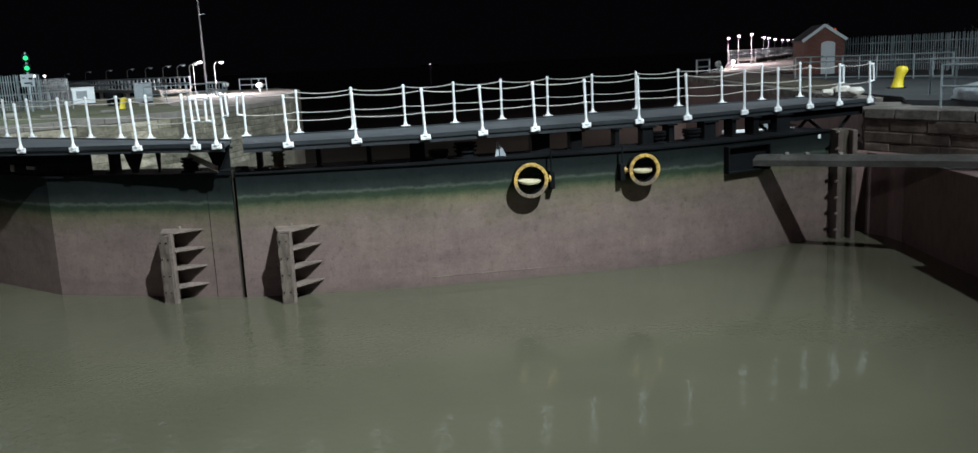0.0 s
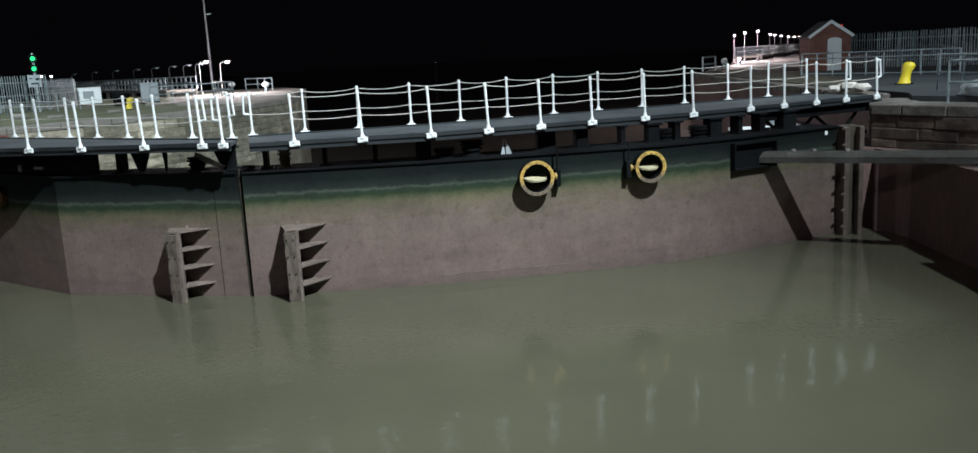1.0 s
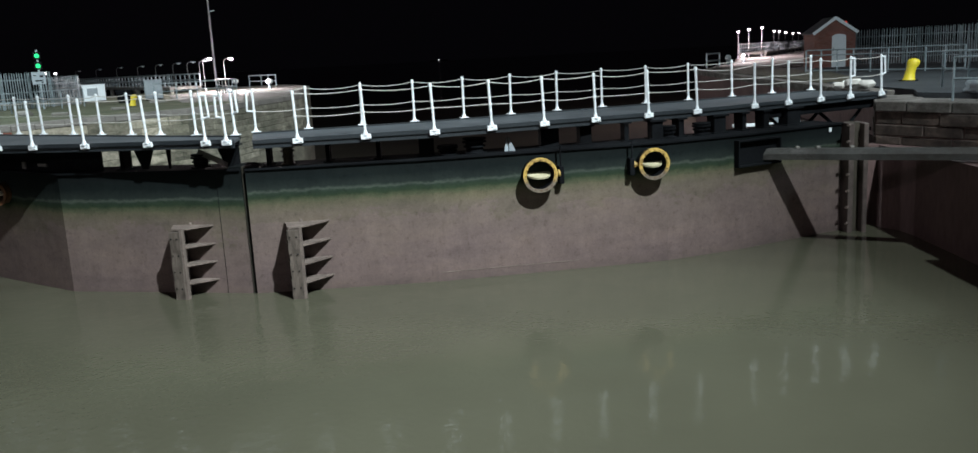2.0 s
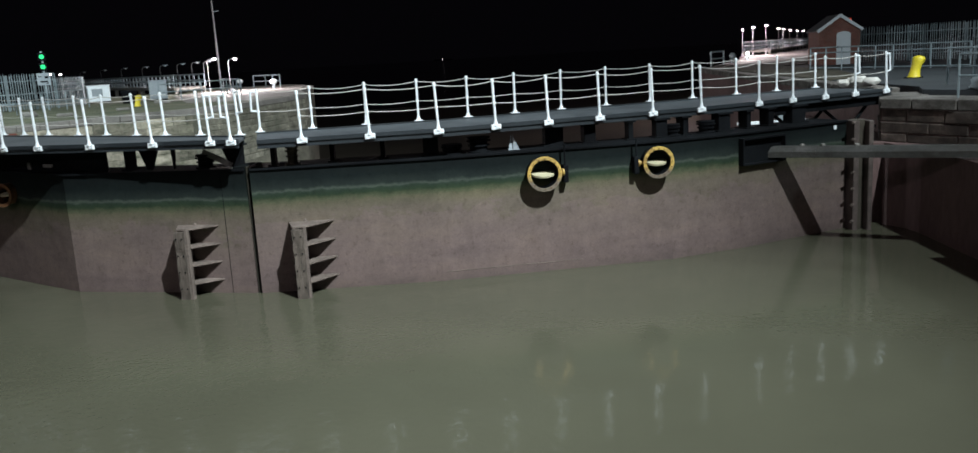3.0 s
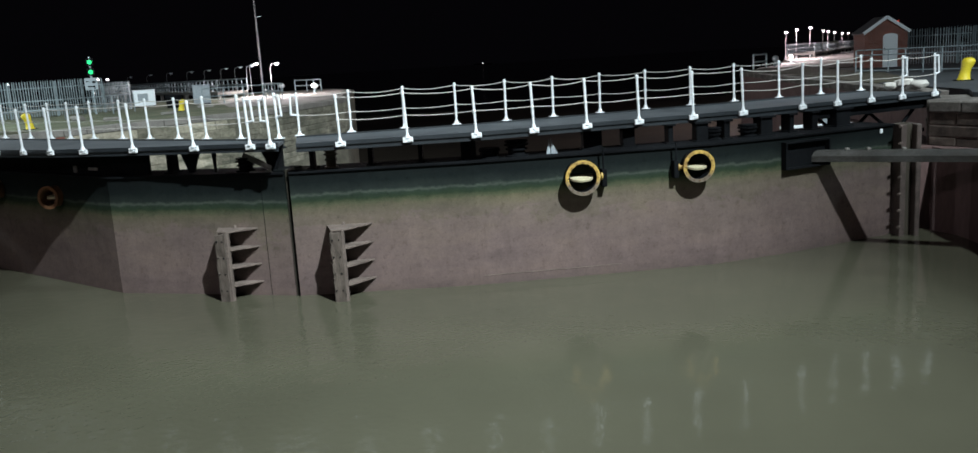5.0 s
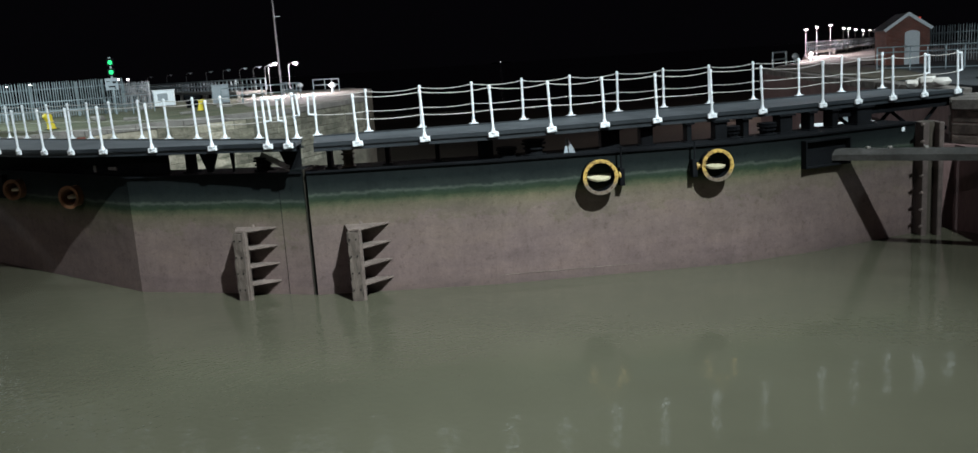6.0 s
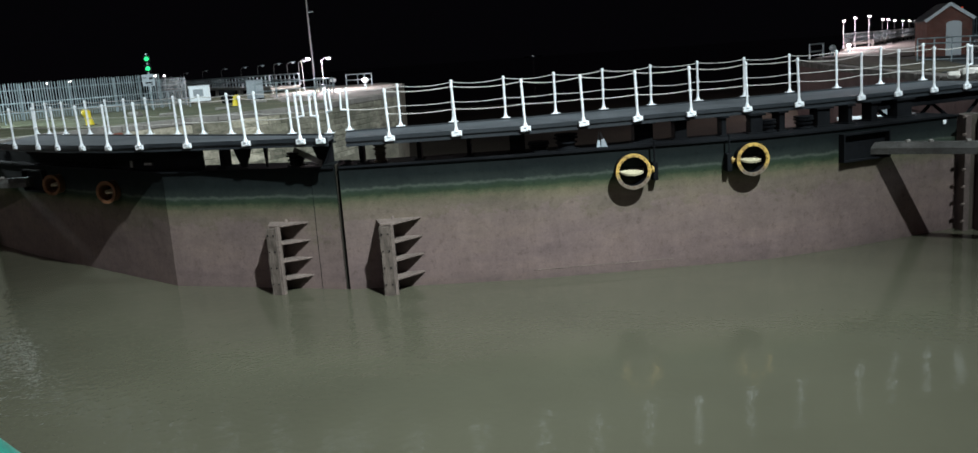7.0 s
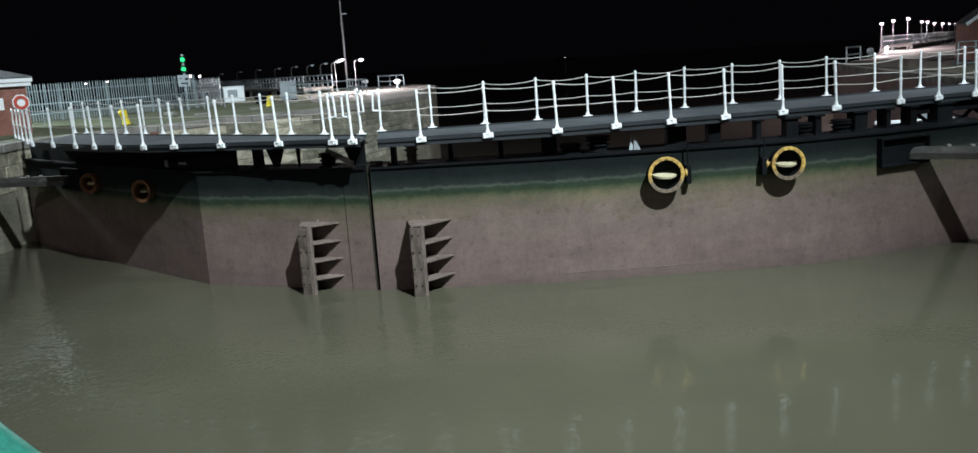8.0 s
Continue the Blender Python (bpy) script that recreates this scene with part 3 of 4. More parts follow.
def sluice(g, face, x, z, r, paintwork, out, tilt, lever, yaw=0.0):
    """A flanged pipe end on the face with a butterfly disc standing open in it."""
    f = frame_at(face, x) @ pose(0, 0, 0, 0, 0, yaw)
    bm = bmesh.new()
    bm_ring(bm, (0, -out, z), (0, 1, 0), r - 0.03, r - 0.09, out + 0.05, 32)
    pipe = part("sluice_pipe", moved(bm, f), BLACK if paintwork is YELLOW else RUSTY, g, "", True)
    bm = bmesh.new()
    bm_ring(bm, (0, -out - 0.05, z), (0, 1, 0), r, r - 0.080, 0.05, 32)
    part("flange", moved(bm, f), paintwork, pipe, "flaking yellow flange ring", True)
    for k in range(16):
        a = 2 * math.pi * k / 16
        bm = bmesh.new()
        c = Vector(((r - 0.055) * math.cos(a), -out - 0.05, z + (r - 0.055) * math.sin(a)))
        bm_cyl(bm, c, c + Vector((0, -0.02, 0)), 0.014, seg=6)
        part("bolt", moved(bm, f), RUSTY, pipe)
    bm = bmesh.new()
    bmesh.ops.create_cone(bm, cap_ends=True, segments=24, radius1=r - 0.12, radius2=r - 0.12, depth=0.045, matrix=Matrix.Translation((0, -out + 0.22, z)) @ pose(0, 0, 0, tilt))
    part("valve_disc", moved(bm, f), DISC, pipe)
    bm = bmesh.new()
    bm_cyl(bm, (0, 0.02, z), (0, 0.03, z), r - 0.08, seg=24)
    part("bore_plate", moved(bm, f), BLACK, pipe)
    if not lever:
        return
    bm = bmesh.new()
    s = lever
    bm_cyl(bm, (s * (r - 0.04), -out * 0.6, z), (s * (r + 0.11), -out * 0.6, z), 0.045, seg=10)
    bm_cyl(bm, (s * (r + 0.05), -out * 0.6, z), (s * (r + 0.09), -out * 0.6, z), 0.09, seg=10)
    part("spindle", moved(bm, f), paintwork, pipe, "", True)
    bm = bmesh.new()
    bm_cyl(bm, (s * (r + 0.12), -out * 0.6, z - 0.22), (s * (r + 0.12), -out * 0.6, -0.5), 0.022, seg=8)
    bm_box(bm, s * (r + 0.13) - 0.06, s * (r + 0.13) + 0.06, -out * 0.6 - 0.05, -0.002, z - 0.26, z + 0.16, 0.01)
    part("operating_rod", moved(bm, f), BLACK, pipe)


sluice(gate_r, FACE_R, 1.06, -1.17, 0.42, YELLOW, 0.30, 14, 1)
sluice(gate_r, FACE_R, 3.86, -1.10, 0.39, YELLOW, 0.30, 14, -1)
sluice(gate_l, FACE_L, -12.95, -1.20, 0.31, RUSTY, 0.34, 8, 0, 26)
sluice(gate_l, FACE_L, -15.75, -1.14, 0.31, RUSTY, 0.34, 8, 0, 26)

# weld beads and rubbed lines on the plates
for x0, x1, z in ((-1.35, 2.0, -3.40),):
    bm = bmesh.new()
    bm_cyl(bm, (x0, along(FACE_R, x0) - 0.002, z), (x1, along(FACE_R, x1) - 0.002, z), 0.008, seg=6)
    part("weld_bead", bm, SILT, gate_r)

# rams that swing the leaves, with the boxed pivot on the gate


def ram(face, xb, a, b, label):
    r = thing("hydraulic_ram", (0, 0, 0), 0, label, "gate ram", "gate rams")
    a, b = Vector(a), Vector(b)
    d = (b - a).normalized()
    bm = bmesh.new()
    bm_cyl(bm, a, a + d * 0.6, 0.10, seg=18)
    part("rod", bm, RAM, r, "", True)
    bm = bmesh.new()
    n = Vector((d.y, -d.x, 0)).normalized()
    if n.y > 0:
        n = -n

    def beam(k0, k1, g):
        """Box beam with a chamfered upper edge."""
        prof = [(0.18 + g, -0.15 - g), (0.18 + g, 0.0), (0.08, 0.13 + g), (-0.16 - g, 0.13 + g), (-0.16 - g, -0.15 - g)]
        rings = [[bm.verts.new(a + d * k + n * u + Vector((0, 0, w))) for u, w in prof] for k in (k0, k1)]
        for i in range(5):
            bm.faces.new((rings[0][i], rings[0][(i + 1) % 5], rings[1][(i + 1) % 5], rings[1][i]))
        bm.faces.new(rings[0])
        bm.faces.new(rings[1])
    beam(0.02, (b - a).length, 0.0)
    for k in (0.75, 1.32, 4.7):
        beam(k, k + 0.03, 0.008)
    bmesh.ops.recalc_face_normals(bm, faces=bm.faces)
    part("barrel", bm, RAM, r, "grey painted box beam with a chamfered edge")
    for k in (1.0, 1.5, 2.3):
        bm = bmesh.new()
        c = a + d * k + Vector((0, 0, 0.12))
        bm_box(bm, c.x - 0.05, c.x + 0.05, c.y - 0.05, c.y + 0.05, c.z, c.z + 0.07, 0.015)
        part("fitting", bm, COPING, r)
    f = frame_at(face, xb)
    bm = bmesh.new()
    for u0, u1, z0, z1 in ((-0.58, 0.90, -0.80, -0.76), (-0.58, 0.90, -1.45, -1.41), (-0.58, -0.54, -1.41, -0.80), (0.86, 0.90, -1.41, -0.80)):
        bm_box(bm, u0, u1, -0.16, 0.01, z0, z1)
    part("pivot_box", moved(bm, f), BLACK, r)
    bm = bmesh.new()
    bm_box(bm, -0.54, 0.86, -0.012, 0.0, -1.41, -0.80)
    part("pivot_plate", moved(bm, f), BLACK, r)


ram(FACE_R, 6.68, (6.97, 22.62, -1.20), (14.7, 18.35, -1.13), "long grey gate ram from the pivot box to the quay")
ram(FACE_L, -17.2, (-17.1, 25.15, -1.10), (-22.4, 25.75, -1.10), "long grey gate ram from the pivot box to the quay")

# heel of the near gate: studded strip, dark slot and pale concrete strip
h = thing("heel_quoin", (0, 0, 0), 0, "studded steel heel strip beside a pale concrete quoin", "gate heel")
bm = bmesh.new()
bm_box(bm, 9.66, 9.80, 23.35, 23.95, -7.0, -0.62, 0.01)
part("stud_strip", bm, HEEL, h)
for k in range(7):
    bm = bmesh.new()
    bm_cyl(bm, (9.66, 23.34, -3.35 + 0.45 * k), (9.58, 23.26, -3.35 + 0.45 * k), 0.035, seg=8)
    part("stud", bm, SILT, h)
bm = bmesh.new()
bm_box(bm, 9.80, 10.02, 23.55, 24.1, -7.0, -0.62)
part("slot_plate", bm, MUD, h)
bm = bmesh.new()
bm_box(bm, 10.04, 10.17, 23.3, 24.1, -7.0, -0.62, 0.02)
part("quoin_strip", bm, HEEL, h)

bm = bmesh.new()
bm_box(bm, -0.05, 0.05, -0.03, -0.004, -0.83, -0.72, 0.008)
part("white_tag", moved(bm, frame_at(FACE_R, 9.2)), WHITE, gate_r)
# white bars added to give the bright level strips behind the gate
ls = thing("white_bars", (0, 0, 0), 0, "white level bars on black legs behind the gate", "rails")
for z0, z1, x0, x1 in ((-1.47, -1.35, 9.15, 10.25), (-1.66, -1.58, 9.35, 11.9), (-1.42, -1.36, 10.5, 11.9)):
    bm = bmesh.new()
    bm_box(bm, x0, x1, 33.0, 33.12, z0, z1, 0.015)
    part("rail", bm, WHITE, ls)
for x in (9.4, 10.4, 11.4):
    bm = bmesh.new()
    bm_box(bm, x - 0.05, x + 0.05, 33.13, 33.25, -6.3, -1.36)
    part("leg", bm, BLACK, ls)
pb = thing("pale_boards", (0, 0, 0), 0, "two weathered white boards under the walkway", "boards")
for x in (9.62, 10.08):
    bm = bmesh.new()
    bm_box(bm, x, x + 0.30, 29.6, 29.66, -1.25, -0.62, 0.01)
    part("board", bm, CABGREY, pb)
bm = bmesh.new()
bm_box(bm, 9.5, 11.6, 29.67, 29.80, -1.32, -1.22)
part("bearer", bm, BLACK, pb)

for x, w_, z0, z1 in ((-12.35, 0.16, -0.58, -0.40), (-11.6, 0.42, -0.50, -0.42)):
    bm = bmesh.new()
    bm_box(bm, -w_ / 2, w_ / 2, 0.20, 0.245, z0, z1, 0.01)
    part("pale_plate", moved(bm, frame_at(FACE_L, x)), COPING, gate_l)

# ---- background on the left quay ----


def tube_ob(name, pts, r, mat, parent, seg=8):
    return part(name, bm_tube(bmesh.new(), pts, r, seg), mat, parent, "", True)


def street_lamp(at, height, turn, lit, label):
    """A bent-neck lamp on a slim pole."""
    l = thing("quay_lamp", at, turn, label, "street lamp", "quay lamps")
    bm = bmesh.new()
    bm_cyl(bm, (0, 0, 0), (0, 0, height - 0.25), 0.034, 0.024, seg=10)
    bm_cyl(bm, (0, 0, 0), (0, 0, 0.3), 0.12, 0.11, seg=10)
    part("pole", bm, POLE, l, "", True)
    pts = [(0.45 * (1 - math.cos(u)), 0, height - 0.25 + 0.28 * math.sin(u)) for u in (0, 0.4, 0.8, 1.2, 1.57)]
    tube_ob("arm", pts, 0.022, POLE, l)
    bm = bmesh.new()
    bm_box(bm, 0.32, 0.80, -0.10, 0.10, height - 0.02, height + 0.06, 0.03)
    part("head", bm, GALV, l)
    bm = bmesh.new()
    bmesh.ops.create_uvsphere(bm, u_segments=12, v_segments=8, radius=0.12 if lit else 0.09, matrix=Matrix.Translation((0.56, 0, height - 0.03)) @ Matrix.Diagonal((1.3, 1.2, 0.8, 1)))
    part("lens", bm, LAMPGLOW if lit else WHITE, l, "", True)
    return l


def rail_run(name, pts, label, mat, bars=(1.08, 0.55), r=0.028, step=1.6, group="", base=0.0, category="railing"):
    """Tubular railing along a line of ground points."""
    run = thing(name, (0, 0, 0), 0, label, category, group)
    for a, b in zip(pts, pts[1:]):
        a, b = Vector((*a, base)), Vector((*b, base))
        n = max(1, round((b - a).length / step))
        for i in range(n + 1):
            p = a.lerp(b, i / n)
            tube_ob("post", [p, p + Vector((0, 0, bars[0]))], r * 1.15, mat, run)
        for z in bars:
            tube_ob("rail", [a + Vector((0, 0, z)), b + Vector((0, 0, z))], r, mat, run)
    return run


def pale_mesh(h, w=0.025):
    bm = bmesh.new()
    bm_box(bm, -w, w, -0.012, 0.012, 0.05, h - 0.12)
    v = [bm.verts.new(p) for p in ((-w, -0.012, h - 0.12), (w, -0.012, h - 0.12), (w, 0.012, h - 0.12), (-w, 0.012, h - 0.12), (0, 0, h))]
    for i in range(4):
        bm.faces.new((v[i], v[(i + 1) % 4], v[4]))
    return mesh_of(bm, GALV)


def palisade(pts, h, step, label, base=0.0):
    f = thing("palisade_fence", (0, 0, 0), 0, label, "fence", "palisade fences")
    me = pale_mesh(h)
    for a, b in zip(pts, pts[1:]):
        a, b = Vector((*a, base)), Vector((*b, base))
        d = b - a
        ang = math.degrees(math.atan2(d.y, d.x))
        n = round(d.length / step)
        for i in range(n):
            p = a.lerp(b, (i + 0.5) / n)
            o = part("pale", me, GALV, f)
            o.matrix_basis = pose(p.x, p.y, p.z, random.uniform(-0.6, 0.6), random.uniform(-0.8, 0.8), ang)
        for z in (0.45, h - 0.45):
            bm = bmesh.new()
            bm_box(bm, 0, d.length, 0.014, 0.05, z - 0.025, z + 0.025)
            o = part("rail", bm, GALV, f)
            o.matrix_basis = pose(*a, 0, 0, ang)
        for i in range(int(d.length / 2.75) + 1):
            p = a + d.normalized() * (i * 2.75)
            bm = bmesh.new()
            bm_box(bm, -0.05, 0.05, 0.052, 0.15, 0, h - 0.1)
            o = part("post", bm, GALV, f)
            o.matrix_basis = pose(*p, 0, 0, ang)
    return f


palisade([(-35.5, 43.5), (-27.9, 53.6), (-27.0, 54.6)], 2.2, 0.15, "tall galvanised steel palisade fence behind the grass", -0.02)
palisade([(-27.0, 54.6), (-26.6, 57.4)], 1.9, 0.17, "end bay of a steel palisade fence at the quay edge", -0.02)
palisade([(22.1, 53.5), (24.6, 51.0), (27.0, 45.5), (27.4, 41.0)], 2.1, 0.15, "tall galvanised steel palisade fence beside the brick hut", -0.02)


def hut(at, turn):
    """Small brick hut with a slate gable roof and a white arched door."""
    b = thing("brick_hut", at, turn, "small red brick hut with white door and bargeboards", "hut")
    w, d, e, a = 1.14, 3.6, 2.07, 2.87
    bm = bmesh.new()
    prof = [(-w, 0), (w, 0), (w, e), (0, a - 0.08), (-w, e)]
    lo = [bm.verts.new((x, 0, z)) for x, z in prof]
    hi = [bm.verts.new((x, d, z)) for x, z in prof]
    bm.faces.new(lo)
    bm.faces.new(hi[::-1])
    for i in range(5):
        bm.faces.new((lo[i], lo[(i + 1) % 5], hi[(i + 1) % 5], hi[i]))
    bmesh.ops.recalc_face_normals(bm, faces=bm.faces)
    part("wall", bm, BRICKWALL, b)
    for s in (-1, 1):
        m = Matrix.Translation((0, 0, a)) @ pose(0, 0, 0, 0, s * math.degrees(math.atan2(a - e, w)), 0)
        ln = math.hypot(w, a - e) + 0.16
        bm = bmesh.new()
        bm_box(bm, min(0, s * ln), max(0, s * ln), -0.12, d + 0.1, -0.05, 0.03)
        part("roof", moved(bm, m), SLATE, b)
        bm = bmesh.new()
        bm_box(bm, min(0, s * ln), max(0, s * ln), -0.16, -0.122, -0.12, 0.05)
        part("bargeboard", moved(bm, m), WHITE, b, "white painted bargeboard")
    bm = bmesh.new()
    arc = [(-0.39, 0.0), (0.39, 0.0), (0.39, 1.78), (0.25, 1.87), (0, 1.91), (-0.25, 1.87), (-0.39, 1.78)]
    lo = [bm.verts.new((x + 0.22, -0.05, z)) for x, z in arc]
    hi = [bm.verts.new((x + 0.22, -0.004, z)) for x, z in arc]
    bm.faces.new(lo)
    for i in range(7):
        bm.faces.new((lo[i], lo[(i + 1) % 7], hi[(i + 1) % 7], hi[i]))
    bmesh.ops.recalc_face_normals(bm, faces=bm.faces)
    door = part("door", bm, WHITE, b, "white arched door")
    bm = bmesh.new()
    bm_box(bm, -0.12, -0.08, -0.09, -0.05, 0.95, 1.1)
    part("handle", bm, BLACK, door)
    bm = bmesh.new()
    bm_cyl(bm, (0.62, 0.1, 2.40), (0.62, 0.1, 2.62), 0.05, seg=10)
    beacon = part("beacon", bm, REDGLOW, b, "small orange warning beacon")
    return b


def brick_mat(name):
    m, t, b = nodes_of(name)
    geo = t.nodes.new("ShaderNodeTexCoord")
    mp = t.nodes.new("ShaderNodeMapping")
    mp.inputs["Rotation"].default_value = (radians(90), 0, 0)
    t.links.new(geo.outputs["Object"], mp.inputs[0])
    k = t.nodes.new("ShaderNodeTexBrick")
    k.inputs["Scale"].default_value = 1.0
    k.inputs["Brick Width"].default_value, k.inputs["Row Height"].default_value, k.inputs["Mortar Size"].default_value = 0.225, 0.075, 0.006
    k.inputs["Color1"].default_value, k.inputs["Color2"].default_value, k.inputs["Mortar"].default_value = (0.26, 0.09, 0.065, 1), (0.18, 0.06, 0.045, 1), (0.26, 0.22, 0.19, 1)
    t.links.new(mp.outputs[0], k.inputs["Vector"])
    tone = ramp_node(t, noise_node(t, 1.3, 5), [(0.3, (0.75, 0.75, 0.75)), (0.7, (1.1, 1.1, 1.1))])
    t.links.new(mix_node(t, 1.0, k.outputs["Color"], tone, "MULTIPLY"), b.inputs["Base Color"])
    b.inputs["Roughness"].default_value = 0.85
    return m


BRICKWALL = brick_mat("brickwork")
hut((20.36, 52.2, -0.02), -10)


def bollard_hook(at, s, turn, label):
    """A yellow horn-shaped mooring bollard, leaning with a rounded head."""
    b = thing("mooring_bollard", at, turn, label, "bollard", "yellow bollards")
    bm = bmesh.new()
    prev = None
    prof = [(0.0, 0.00, 0.27), (0.02, 0.10, 0.22), (0.05, 0.30, 0.19), (0.10, 0.48, 0.19), (0.15, 0.60, 0.23), (0.18, 0.72, 0.25), (0.18, 0.82, 0.20), (0.18, 0.87, 0.08)]
    rings = []
    for x, z, r in prof:
        rings.append([bm.verts.new((s * (x + r * math.cos(a)), s * r * math.sin(a), s * z)) for a in (2 * math.pi * k / 18 for k in range(18))])
    for a, c in zip(rings, rings[1:]):
        for k in range(18):
            bm.faces.new((a[k], a[(k + 1) % 18], c[(k + 1) % 18], c[k]))
    bm.faces.new(rings[-1])
    bm.faces.new(rings[0][::-1])
    part("horn", bm, BRIGHT, b, "", True)
    bm = bmesh.new()
    bm_cyl(bm, (0, 0, 0), (0, 0, 0.035 * s), 0.36 * s, seg=20)
    part("base_plate", bm, BLACK, b)
    return b


bollard_hook((15.45, 32.4, -0.02), 0.92, 0, "bright yellow horn-shaped mooring bollard on the tarmac")
bollard_hook((-21.6, 36.6, -0.02), 0.80, 180, "bright yellow horn-shaped mooring bollard on the grass")
bollard_hook((-19.7, 48.4, -0.02), 0.74, 0, "bright yellow horn-shaped mooring bollard on the quay edge")


def cabinet(at, turn, w, d, h, mat, label):
    c = thing("control_cabinet", at, turn, label, "cabinet", "control cabinets")
    bm = bmesh.new()
    bm_box(bm, -w / 2, w / 2, 0, d, 0.10, h, 0.02)
    part("body", bm, mat, c)
    bm = bmesh.new()
    bm_box(bm, -w / 2 + 0.03, w / 2 - 0.03, 0.03, d - 0.03, 0, 0.10)
    part("plinth", bm, BLACK, c)
    bm = bmesh.new()
    bm_box(bm, -w / 2 - 0.05, w / 2 + 0.05, -0.05, d + 0.05, h + 0.002, h + 0.05, 0.01)
    part("lid", bm, mat, c)
    for s in (-1, 1):
        bm = bmesh.new()
        bm_box(bm, min(s * 0.02, s * (w / 2 - 0.06)), max(s * 0.02, s * (w / 2 - 0.06)), -0.02, -0.003, 0.18, h - 0.08, 0.006)
        dd = part("door", bm, mat, c)
        bm = bmesh.new()
        bm_box(bm, s * 0.06 - 0.015, s * 0.06 + 0.015, -0.05, -0.02, h * 0.5, h * 0.5 + 0.14)
        part("handle", bm, GALV, dd)
    return c


c = cabinet((-27.0, 60.2, -0.02), 24, 1.45, 0.7, 1.15, WHITE, "white equipment cabinet standing on the quay")
bm = bmesh.new()
bm_box(bm, -0.42, 0.25, -0.045, -0.022, 0.45, 0.95)
part("notice", bm, CABGREY, c, "grey notice panel")
cabinet((-22.0, 57.8, -0.02), 22, 1.10, 0.8, 1.28, CABGREY, "pale blue-grey steel equipment cabinet")

# waste bin and dark trough beside the cabinets
bt = thing("dark_bin", (-23.0, 55.5, -0.02), 20, "dark round-lidded bin on the grass", "bin")
bm = bmesh.new()
bm_cyl(bm, (0, 0, 0), (0, 0, 0.7), 0.42, 0.5, seg=18)
part("body", bm, BLACK, bt, "", True)
bm = bmesh.new()
bm_cyl(bm, (0, 0, 0.7), (0, 0, 0.8), 0.56, 0.5, seg=18)
part("lid", bm, BLACK, bt, "", True)

# traffic signal
sg = thing("lock_signal", (-26.2, 51.6, -0.02), 25, "lock signal post showing two green lights", "signal")
tube_ob("post", [(0, 0, 0), (0, 0, 3.4)], 0.06, GALV, sg)
for z in (3.08, 2.5):
    bm = bmesh.new()
    bm_box(bm, -0.20, 0.20, -0.10, 0.12, z - 0.22, z + 0.22, 0.03)
    hd = part("signal_head", bm, BLACK, sg)
    bm = bmesh.new()
    bm_cyl(bm, (0, -0.10, z), (0, -0.13, z), 0.13, seg=18)
    part("green_lens", bm, GREENGLOW, hd, "glowing green lens")
bm = bmesh.new()
bm_box(bm, -0.42, 0.30, -0.10, -0.07, 1.45, 2.15, 0.01)
bd = part("notice_board", bm, CABGREY, sg, "pale grey board with dark marks")
for x, z, w_, h_ in ((-0.25, 1.95, 0.16, 0.05), (0.1, 1.9, 0.2, 0.12), (-0.05, 1.65, 0.4, 0.08), (0.12, 1.55, 0.12, 0.06)):
    bm = bmesh.new()
    bm_box(bm, x - w_ / 2, x + w_ / 2, -0.112, -0.10, z - h_ / 2, z + h_ / 2)
    part("dark_bar", bm, BLACK, bd)

# tall mast
mt = thing("tall_mast", (-23.55, 76.4, -0.02), 0, "tall thin grey mast with a small arm", "mast")
bm = bmesh.new()
bm_cyl(bm, (0, 0, 0), (0, 0, 14), 0.10, 0.06, seg=12)
part("pole", bm, CABDARK, mt, "", True)
tube_ob("arm", [(0, 0, 6.65), (0.5, 0, 6.7)], 0.035, GALV, mt)

# quay lamps
for (x, y, z, lit) in ((-20.9, 70.2, 2.55, 1), (-23.0, 71.6, 2.65, 1), (-24.8, 76.2, 2.55, 0), (-27.6, 81.4, 2.55, 0), (-30.8, 86.7, 2.55, 0), (-34.7, 92.6, 2.55, 0), (-39.3, 99.5, 2.55, 0),
                       (-44.8, 107, 2.6, 0), (-50.9, 115.2, 2.6, 0), (-59.0, 126.9, 2.6, 0)):
    base = -0.02 if y < 74 else 0.52
    street_lamp((x, y, base), z - base, 20, lit, "slim white bent-neck quay lamp, lit" if lit else "slim pale bent-neck jetty lamp, dim")
lamp("quay_and_fill_light", "POINT", (-19.6, 69.5, 2.2), 2600, (1.0, 0.86, 0.88), 0.15)
lamp("quay_and_fill_light", "POINT", (-21.7, 70.9, 2.3), 2600, (1.0, 0.86, 0.88), 0.15)


